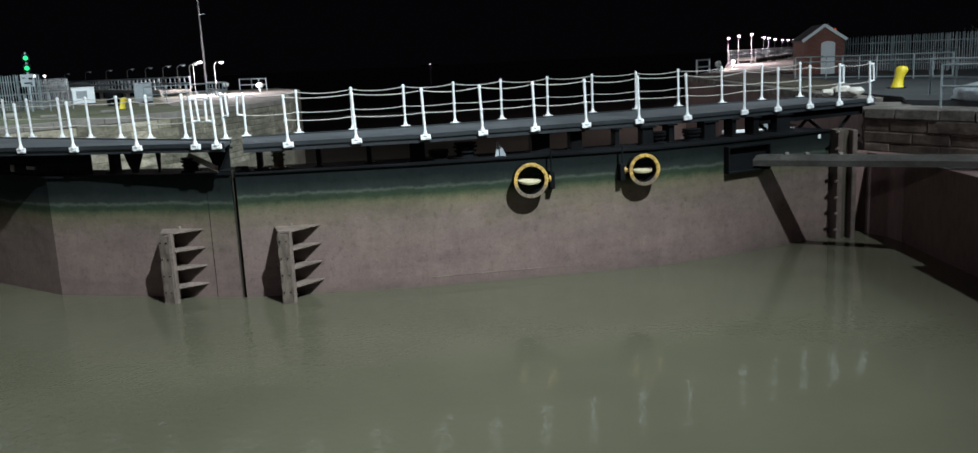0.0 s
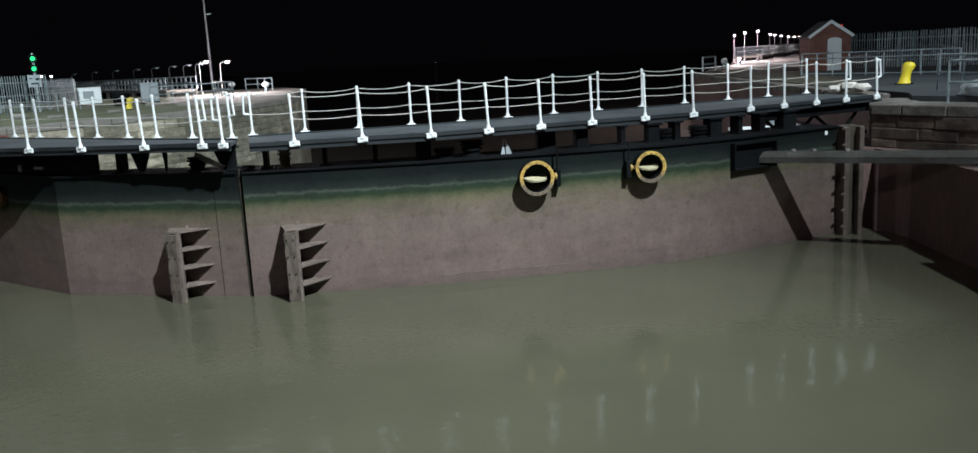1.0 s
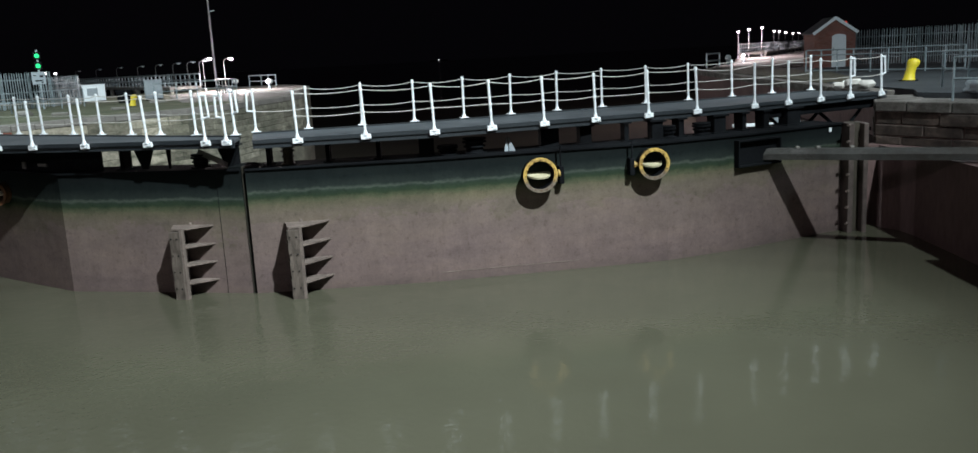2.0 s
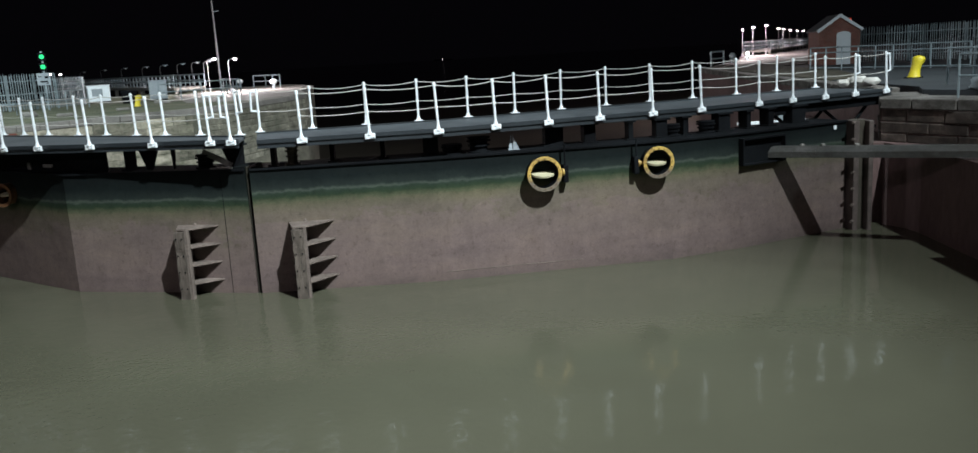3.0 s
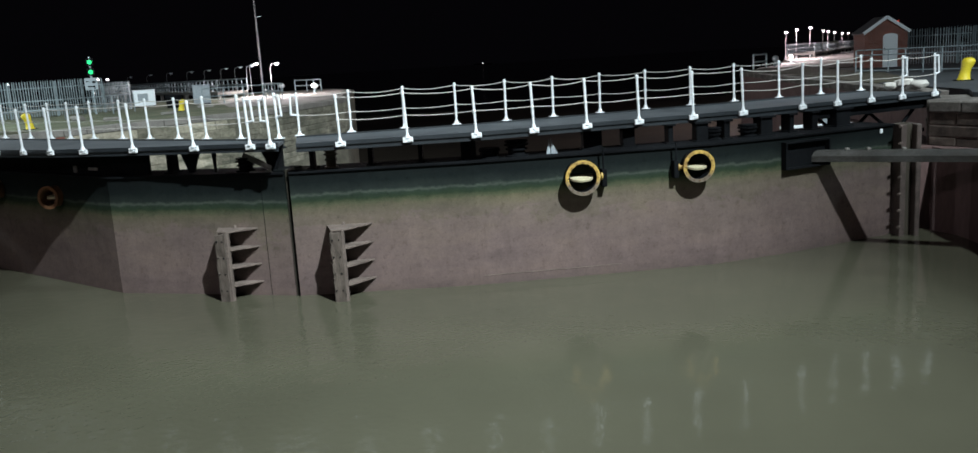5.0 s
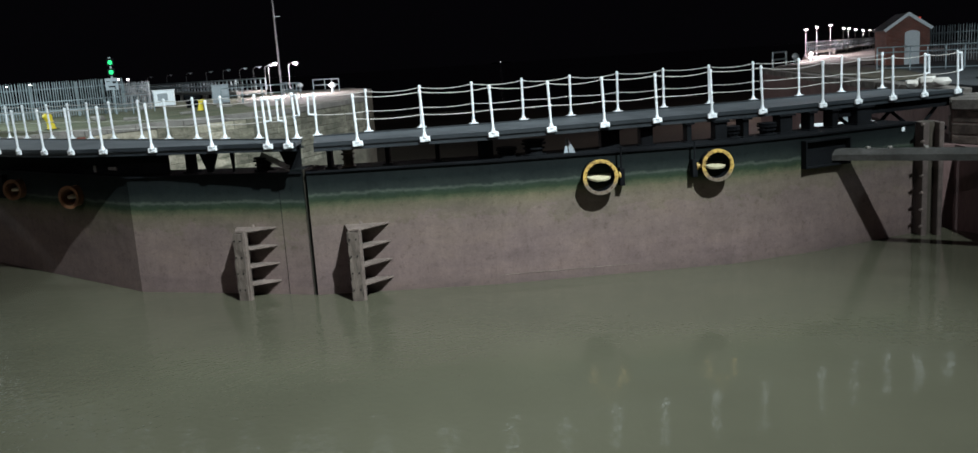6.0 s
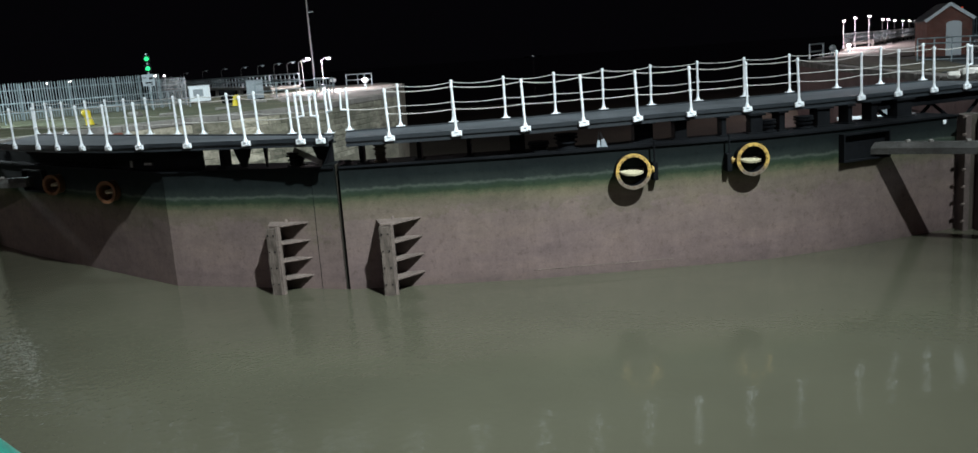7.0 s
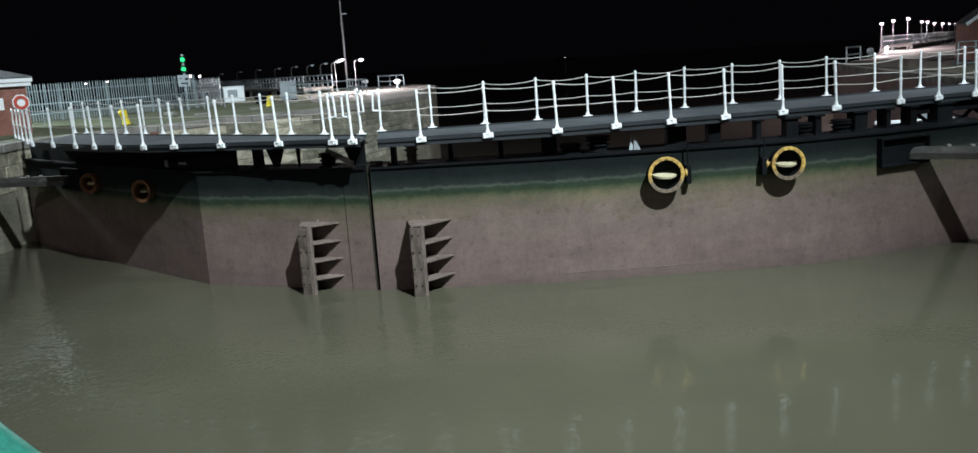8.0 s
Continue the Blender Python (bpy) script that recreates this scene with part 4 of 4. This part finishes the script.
def jetty(a, b, width, z, label, pile=6.0):
    """Timber jetty: deck, rails with balusters, paired piles."""
    j = thing("jetty", (0, 0, 0), 0, label, "jetty", "jetties")
    a, b = Vector((*a, z)), Vector((*b, z))
    d = (b - a).normalized()
    n = Vector((d.y, -d.x, 0))
    bm = bmesh.new()
    bm_prism(bm, [tuple((p + n * s)[:2]) for p, s in ((a, 0), (b, 0), (b, -width), (a, -width))], z - 0.22, z)
    part("deck", bm, COPING, j)
    ln = (b - a).length
    for k in range(int(ln / pile) + 1):
        p = a + d * (k * pile)
        for s in (0.15, width - 0.15):
            q = p - n * s
            bm = bmesh.new()
            bm_cyl(bm, (q.x, q.y, -8), (q.x, q.y, z - 0.2), 0.16, seg=10)
            part("jetty_leg", bm, COPING, j)
    for s in (0.05, width - 0.05):
        for h in (1.0, 0.5):
            tube_ob("rail", [a - n * s + Vector((0, 0, h)), b - n * s + Vector((0, 0, h))], 0.045, GALV, j)
        for k in range(int(ln / 1.5) + 1):
            q = a + d * (k * 1.5) - n * s
            tube_ob("baluster", [q, q + Vector((0, 0, 1.0))], 0.045, GALV, j, 6)
    return j


jetty((-24.3, 74.6), (-62, 130.5), 2.6, 0.5, "long pale jetty on piles with railings, lit by lamps")
jetty((31.5, 101), (56, 156), 3.0, 0.5, "long pale jetty with railings under bright lamps")

# pierhead: round lights and a rail frame
for x, y in ((-24.2, 84.5), (-17.9, 72.0)):
    dl = thing("dome_light", (x, y, -0.02), 0, "small white dome light on a short post", "dome light", "dome lights")
    tube_ob("post", [(0, 0, 0), (0, 0, 0.45)], 0.12, GALV, dl)
    bm = bmesh.new()
    bmesh.ops.create_uvsphere(bm, u_segments=14, v_segments=8, radius=0.3, matrix=Matrix.Translation((0, 0, 0.6)) @ Matrix.Diagonal((1, 1, 0.75, 1)))
    part("dome", bm, WHITE, dl, "", True)
rail_run("pierhead_railing", [(-21.8, 80.5), (-20.3, 78.9), (-18.6, 77.2)], "pale tubular railing on the pierhead", GALV, (1.05, 0.55), 0.04)
rail_run("quay_railing", [(-33.0, 40.6), (-25.0, 45.8), (-24.0, 52.0)], "galvanised two-bar railing on the grass", GALV, (1.05, 0.55), 0.03, 2.0)
rail_run("quay_railing", [(-20.9, 55.0), (-17.2, 60.0), (-21.3, 69.0)], "pale tubular railing by the stone quay edge", GALV, (1.05, 0.55), 0.035, 1.6)

# brick building at the end of the walkway
bd = thing("brick_building", (-24.8, 34.6, -0.02), 0, "low red brick building with white fascia and slate roof", "building")
d0, d1 = Vector((-0.83, -0.98)).normalized(), Vector((-0.98, 0.83)).normalized()
u = math.degrees(math.atan2(d0.y, d0.x))
R = pose(0, 0, 0, 0, 0, u)
bm = bmesh.new()
bm_box(bm, 0, 9, -6, 0, 0, 2.0)
o = part("wall", bm, BRICKWALL, bd)
o.matrix_basis = R
bm = bmesh.new()
bm_box(bm, -0.18, 9.2, -6.2, 0.18, 2.0, 2.16, 0.01)
bm_box(bm, -0.24, 9.2, -6.2, 0.24, 2.162, 2.36, 0.01)
o = part("fascia", bm, WHITE, bd, "white painted fascia")
o.matrix_basis = R
bm = bmesh.new()
v = [bm.verts.new(p) for p in ((-0.3, 0.3, 2.365), (9.3, 0.3, 2.365), (9.3, -6.3, 2.365), (-0.3, -6.3, 2.365), (2.8, -3, 3.5), (6.5, -3, 3.5))]
for f in ((0, 1, 5, 4), (1, 2, 5), (2, 3, 4, 5), (3, 0, 4), (3, 2, 1, 0)):
    bm.faces.new([v[i] for i in f])
o = part("roof", bm, SLATE, bd)
o.matrix_basis = R
bm = bmesh.new()
bm_box(bm, 0.95, 1.9, 0.004, 0.04, 1.05, 1.55, 0.008)
o = part("notice_panel", bm, WHITE, bd, "white notice panel")
o.matrix_basis = R
lb = thing("lifebuoy_housing", tuple((Vector((-24.8, 34.6, -0.02)) + R @ Vector((0.30, 0.02, 1.32)))), u, "octagonal red and white lifebuoy holder on brick wall", "lifebuoy holder")
bm = bmesh.new()
bmesh.ops.create_cone(bm, cap_ends=True, segments=8, radius1=0.36, radius2=0.34, depth=0.05, matrix=Matrix.Translation((0, 0.035, 0)) @ pose(0, 0, 0, 90) @ pose(0, 0, 0, 0, 0, 22.5))
part("backboard", bm, WHITE, lb)
bm = bmesh.new()
bm_ring(bm, (0, 0.062, 0), (0, 1, 0), 0.29, 0.17, 0.05)
part("buoy", bm, RED, lb, "red ring")

# quay railing beyond the left leaf
railing([(-19.1, 26.7), (-23.4, 31.6)], [-23.1, -22.2, -21.3, -20.4, -19.6], -1, "white stanchions along the quay at the walkway's end", 1.0)

# ---- background on the right quay ----
for (x, y, z, lit) in ((26.9, 96.0, 2.85, 1), (27.9, 95.6, 3.05, 1), (29.2, 95.3, 3.15, 1), (33.4, 104.4, 2.85, 1), (36.4, 111.9, 2.85, 1), (40.2, 121, 2.75, 1), (45.0, 132.2, 2.7, 1), (48.4, 139.5, 2.7, 1), (51.4, 145.8, 2.7, 1)):
    base = -0.02 if y < 100 else 0.52
    street_lamp((x, y, base), z - base, 258, lit, "slim white bent-neck quay lamp, brightly lit")
for p, e in (((25.9, 94.0, 2.6), 2900), ((28.2, 93.3, 2.8), 2900), ((35.7, 111.7, 2.6), 800), ((44.4, 132, 2.5), 800)):
    lamp("quay_and_fill_light", "POINT", p, e, (1.0, 0.80, 0.84), 0.15)
lamp("dome_lamp_light", "POINT", (21.2, 75.2, 1.3), 900, (1.0, 0.84, 0.84), 0.2)
rail_run("pier_railing", [(15.6, 63.5), (17.2, 66.2)], "pale tubular rail frame on the pier edge", WHITE, (1.0, 0.5), 0.05, 3)
for x, y in ((18.6, 69.0), (21.9, 76.5)):
    dl = thing("dome_light", (x, y, -0.02), 0, "small white dome light on a short post", "dome light", "dome lights")
    tube_ob("post", [(0, 0, 0), (0, 0, 0.45)], 0.12, GALV, dl)
    bm = bmesh.new()
    bmesh.ops.create_uvsphere(bm, u_segments=14, v_segments=8, radius=0.15 if y > 75 else 0.24, matrix=Matrix.Translation((0, 0, 0.6)))
    part("dome", bm, LAMPDIM if y > 75 else WHITE, dl, "", True)
bm = bmesh.new()
bm_prism(bm, [(16.0, 64.2), (17.2, 67.2), (20.9, 75.5), (26.6, 94), (31.6, 111), (44, 111), (40, 92), (30, 74), (22.5, 65.5)], -0.3, 0.02)
solid("pavement_pier", bm, COPING, "pale concrete pier surface under the lamps", "pavement", "structure")
bm = bmesh.new()
bm_prism(bm, inset([(12.5, 34), (14.2, 61), (16.2, 66.5), (20.2, 75), (30, 73), (26, 58), (18.5, 55), (17.5, 43.5), (15.0, 34)], 0.56), -0.4, 0.015)
solid("grass_verge", bm, VERGE, "rough dark grass beside the lock", "grass", "structure")
rail_run("quay_railing", [(16.2, 45.2), (19.0, 40.2), (20.6, 38.2)], "galvanised two-bar railing in front of the fence", GALV, (1.1, 0.85, 0.1), 0.03, 0.9)
rail_run("quay_railing", [(14.1, 27.3), (14.5, 25.0), (17.0, 21.6)], "galvanised tubular railing on the quay", GALV, (1.1, 0.55), 0.03, 1.5)
rail_run("edge_railing", [(12.35, 23.25), (13.55, 21.15), (13.55, 18.4)], "galvanised tubular railing on the quay edge", GALV, (1.15, 0.58), 0.028, 2.4, "", -0.135)

# heap of pale sacks at the walkway's end, and a pale sheeted bundle by the railing
sk = thing("sack_heap", (11.7, 28.1, -0.02), -45, "heap of pale grey sacks on the quay edge", "sacks")
for i in range(5):
    bm = bmesh.new()
    bmesh.ops.create_uvsphere(bm, u_segments=14, v_segments=8, radius=1.0)
    for v in bm.verts:
        n = noise.noise(v.co * 1.7 + Vector((i * 3, 0, 0)))
        v.co *= 1 + 0.28 * n
        v.co.z = min(max(v.co.z, -0.9), 0.62)
    part("sack", moved(bm, Matrix.Translation((-0.42 + 0.20 * i, 0.1 * (i % 2), 0.17 + 0.05 * (i % 3))) @ Matrix.Diagonal((0.27, 0.26, 0.17, 1))), ROPE, sk, "", True)
bu = thing("sheeted_bundle", (14.2, 23.6, -0.02), -50, "pale sheeted bundle lying by the railing", "bundle")
bm = bmesh.new()
bmesh.ops.create_uvsphere(bm, u_segments=24, v_segments=12, radius=1.0)
for v in bm.verts:
    v.co *= 1 + 0.18 * noise.noise(v.co * 2.3)
    v.co.z = max(v.co.z, -0.45)
part("sheet", moved(bm, Matrix.Translation((0, 0, 0.17)) @ Matrix.Diagonal((1.3, 0.55, 0.38, 1))), CABGREY, bu, "", True)

# far ship light on the horizon
sh = thing("far_ship", (-165.5, 2995, OUT), 0, "tiny distant ship with one light", "ship")
bm = bmesh.new()
bm_box(bm, -30, 30, -6, 6, 0, 4, 1)
part("hull", bm, BLACK, sh)
bm = bmesh.new()
bmesh.ops.create_uvsphere(bm, u_segments=8, v_segments=6, radius=1.0, matrix=Matrix.Translation((0, -3, 4.9)))
part("light", bm, LAMPDIM, sh)

# far lamps beyond the fence
for x, y, top in ((-42.7, 70.3, 2.2), (-45.6, 71.6, 2.16), (-34.8, 69.6, 2.16), (-34.2, 70.0, 2.12)):
    fl = thing("far_lamp", (x, y, -0.02), 0, "distant lit lamp beyond the fence", "street lamp", "far lamps")
    tube_ob("post", [(0, 0, 0), (0, 0, top)], 0.05, CABDARK, fl)
    bm = bmesh.new()
    bmesh.ops.create_uvsphere(bm, u_segments=10, v_segments=6, radius=0.085, matrix=Matrix.Translation((0, 0, top)) @ Matrix.Diagonal((1.2, 1, 0.8, 1)))
    part("globe", bm, LAMPDIM, fl, "", True)

# overgrown shrub behind the palisade by the hut
LEAF = paint("shrub_leaf", (0.022, 0.036, 0.018), (0.050, 0.072, 0.034), 0.6, big=3, fine=20, bump=0.1)
STEM = paint("shrub_stem", (0.05, 0.04, 0.03), (0.09, 0.075, 0.055), 0.9, big=4)
for x, y, rad, top in ((28.6, 49.2, 1.5, 2.3), (29.6, 46.0, 1.7, 2.4)):
    sb = thing("shrub", (x, y, -0.02), 0, "dark leafy shrub overgrown behind the steel fence", "shrub", "shrubs behind the fence")
    bm = bmesh.new()
    tips = []
    for i in range(11):
        a, q = i * 2.4, random.uniform(0.35, 1.0)
        tip = Vector((math.cos(a) * rad * q, math.sin(a) * rad * q, top * random.uniform(0.55, 1.0)))
        mid = Vector((tip.x * 0.35, tip.y * 0.35, tip.z * 0.6))
        bm_tube(bm, [(0, 0, 0), mid, tip], 0.018, 5)
        tips += [mid.lerp(tip, u) for u in (0.0, 0.35, 0.7, 1.0)]
    part("stems", bm, STEM, sb)
    bm = bmesh.new()
    for i in range(1700):
        c = random.choice(tips) + Vector((random.gauss(0, 0.24), random.gauss(0, 0.24), random.gauss(0, 0.2)))
        c.z = max(c.z, 0.15)
        n = Vector((random.gauss(0, 1), random.gauss(0, 1), random.gauss(0, 1))).normalized()
        side = n.orthogonal().normalized()
        l, w = random.uniform(0.05, 0.09), random.uniform(0.022, 0.04)
        up = n.cross(side)
        bm.faces.new([bm.verts.new(c + d) for d in (side * l, up * w + n * 0.012, side * -l, up * -w + n * 0.012)])
    part("leaves", bm, LEAF, sb)

# pale slabs lying on the left grass
for x, y, a, w_ in ((-20.4, 41.5, 20, 0.7), (-22.8, 43.0, -15, 0.5), (-18.9, 44.6, 35, 0.6), (-24.6, 46.2, 5, 0.6), (-19.8, 52.4, 12, 0.9)):
    sl = thing("loose_stone", (x, y, -0.02), a, "pale loose squared stone lying on the grass", "stone", "loose stones")
    bm = bmesh.new()
    bm_box(bm, -w_ / 2, w_ / 2, -0.22, 0.22, 0, 0.14, 0.03)
    for v in bm.verts:
        v.co += Vector(noise.noise_vector(v.co * 4 + Vector((x, y, 0)))) * 0.03
    for v in bm.verts:
        v.co.z = max(v.co.z, 0)
    part("block", bm, COPING, sl)

# ---- under the camera: the walkway of the inner gate, with a teal post ----
ig = thing("inner_walkway", (0, 0, 0), 0, "steel walkway of the inner gate under the viewer", "walkway")
bm = bmesh.new()
bm_box(bm, -24, 9, -3.2, 2.35, -0.12, 0.0)
part("deck_plate", bm, DECK, ig)
bm = bmesh.new()
bm_box(bm, -24, 9, -2.6, -0.4, -7.6, -0.4)
part("gate_body", bm, SKIN, ig)
bm = bmesh.new()
bm_box(bm, -24, 9, -2.0, -1.4, -0.4, -0.12)
part("support", bm, BLACK, ig)
tp = thing("raking_strut", (0, 0, 0), 0, "teal green painted raking steel strut with a standing post", "strut")
bm = bmesh.new()
foot, head = Vector((-0.91, 1.86, 0.0)), Vector((-1.862, 1.60, 1.095))
bm_cyl(bm, foot, head, 0.12, seg=32)
part("strut", bm, TEAL, tp, "", True)
bm = bmesh.new()
bm_cyl(bm, (head.x, head.y, 0), (head.x, head.y, head.z + 0.1), 0.13, seg=32)
part("post", bm, TEAL, tp, "", True)
bm = bmesh.new()
bm_box(bm, foot.x - 0.25, foot.x + 0.25, foot.y - 0.2, foot.y + 0.2, 0.001, 0.03)
part("base_plate", bm, TEAL, tp)

# unseen masts added to carry the lamps placed behind and beside the viewer
for x, y, z, px in ((21.0, -12.5, 44.0, 0.9), (-25.0, -30.0, 22.0, -0.9), (-33.5, 36.0, 7.0, -0.7), (23.0, 26.0, 10.0, 0.7)):
    fm = thing("unseen_mast", (x + px, y, -0.02), 0, "tall grey mast added out of view to hold a lamp", "mast", "floodlight masts")
    bm = bmesh.new()
    bm_cyl(bm, (0, 0, 0), (0, 0, z + 0.7), 0.12 + 0.004 * z, 0.08, seg=12)
    part("pole", bm, GALV, fm, "", True)
    tube_ob("arm", [(0, 0, z + 0.65), (-px, 0, z + 0.65)], 0.05, GALV, fm)
    bm = bmesh.new()
    bm_box(bm, -px - 0.35, -px + 0.35, -0.25, 0.25, z + 0.5, z + 0.62, 0.02)
    part("lamp_head", bm, GALV, fm)

# ---- masonry, last ----


def block_mesh(l, h, d, seed):
    bm = bmesh.new()
    bm_box(bm, -l / 2, l / 2, -d, 0.03, 0, h, 0.025)
    for v in bm.verts:
        v.co += Vector(noise.noise_vector(v.co * 3.1 + Vector((seed, 0, 0)))) * 0.012
    return bm


def masonry(parent, line, courses, mat, length, seed, name="stone", deep=0.30):
    """Squared blocks along a plan line, in courses (z, height, how far they stand out)."""
    meshes = {}
    for ci, (z, h, proud) in enumerate(courses):
        for a, b in zip(line, line[1:]):
            a, b = Vector(a), Vector(b)
            d = b - a
            ang = math.degrees(math.atan2(d.y, d.x))
            nn = Vector((d.y, -d.x)).normalized()
            at = 0.0
            k = 0
            while at < d.length - 0.05:
                l = round(length * random.choice((0.55, 0.75, 1.0, 1.0, 1.3, 1.6)), 2)
                if d.length - at - l < 0.35:
                    l = round(d.length - at, 2)
                key = (l, h, k % 3)
                if key not in meshes:
                    meshes[key] = mesh_of(block_mesh(l - 0.02, h - 0.018, deep, k % 3 + seed), mat)
                p = a + d.normalized() * (at + l / 2)
                at += l
                k += 1
                o = part(name, meshes[key], mat, parent)
                pr = proud + random.uniform(-0.03, 0.03)
                o.matrix_basis = pose(p.x + nn.x * pr, p.y + nn.y * pr, z, 0, 0, ang + 180)


RECESS = [(12.0, 27.2), (11.05, 24.9), (13.2, 21.2), (13.2, 17.6)]
masonry(bpy.data.objects["wall_right"], RECESS, [(-0.80, 0.35, 0.0), (-1.12, 0.32, 0.01), (-1.375, 0.255, 0.0)], STONE, 1.5, 1)
masonry(bpy.data.objects["wall_right"], RECESS, [(-0.445, 0.31, 0.03)], COPING_WORN, 1.3, 5, "coping_stone", 1.3)
masonry(bpy.data.objects["wall_right"], [(14.2, 61), (12.7, 40), (12.0, 27.2)], [(-0.31, 0.305, 0.02)], COPING_WORN, 1.3, 5, "coping_stone", 0.62)
masonry(bpy.data.objects["wall_right"], [(10.95, 17.5), (10.83, 14.2)], [(-0.31, 0.305, 0.02)], COPING_WORN, 1.3, 5, "coping_stone", 0.62)
LEFT_OUT = [(-20.6, 32.0), (-19.2, 34.8), (-17.4, 37.6), (-14.4, 41.6), (-13.1, 45), (-12.1, 51), (-11.8, 54.5), (-12.2, 57.5), (-13.6, 62)]
masonry(bpy.data.objects["wall_left"], LEFT_OUT[:2], [(-0.72 - 0.42 * k, 0.42, 0.01) for k in range(6)], BRICK, 0.6, 4, "red_block")
masonry(bpy.data.objects["wall_left"], LEFT_OUT[1:4], [(-0.72 - 0.42 * k, 0.42, 0.0) for k in range(6)], STONE_PALE, 1.25, 2)
masonry(bpy.data.objects["wall_left"], LEFT_OUT[3:], [(-0.61 - 0.30 * k, 0.30, 0.0) for k in range(9)], STONE_FAR, 2.4, 2)
masonry(bpy.data.objects["wall_left"], [(-20.95, 22.5), (-20.75, 26.5), (-21.2, 28.5)] + LEFT_OUT + [(-15.5, 76), (-20, 87)], [(-0.31, 0.305, 0.02)], COPING, 1.3, 7, "coping_stone", 0.62)
masonry(bpy.data.objects["wall_left"], [(-20.95, 22.5), (-20.75, 26.5), (-21.2, 28.5), (-20.6, 32.0)], [(-0.78, 0.46, 0.0), (-1.24, 0.46, 0.01), (-1.70, 0.46, 0.0)], STONE_PALE, 1.0, 3)
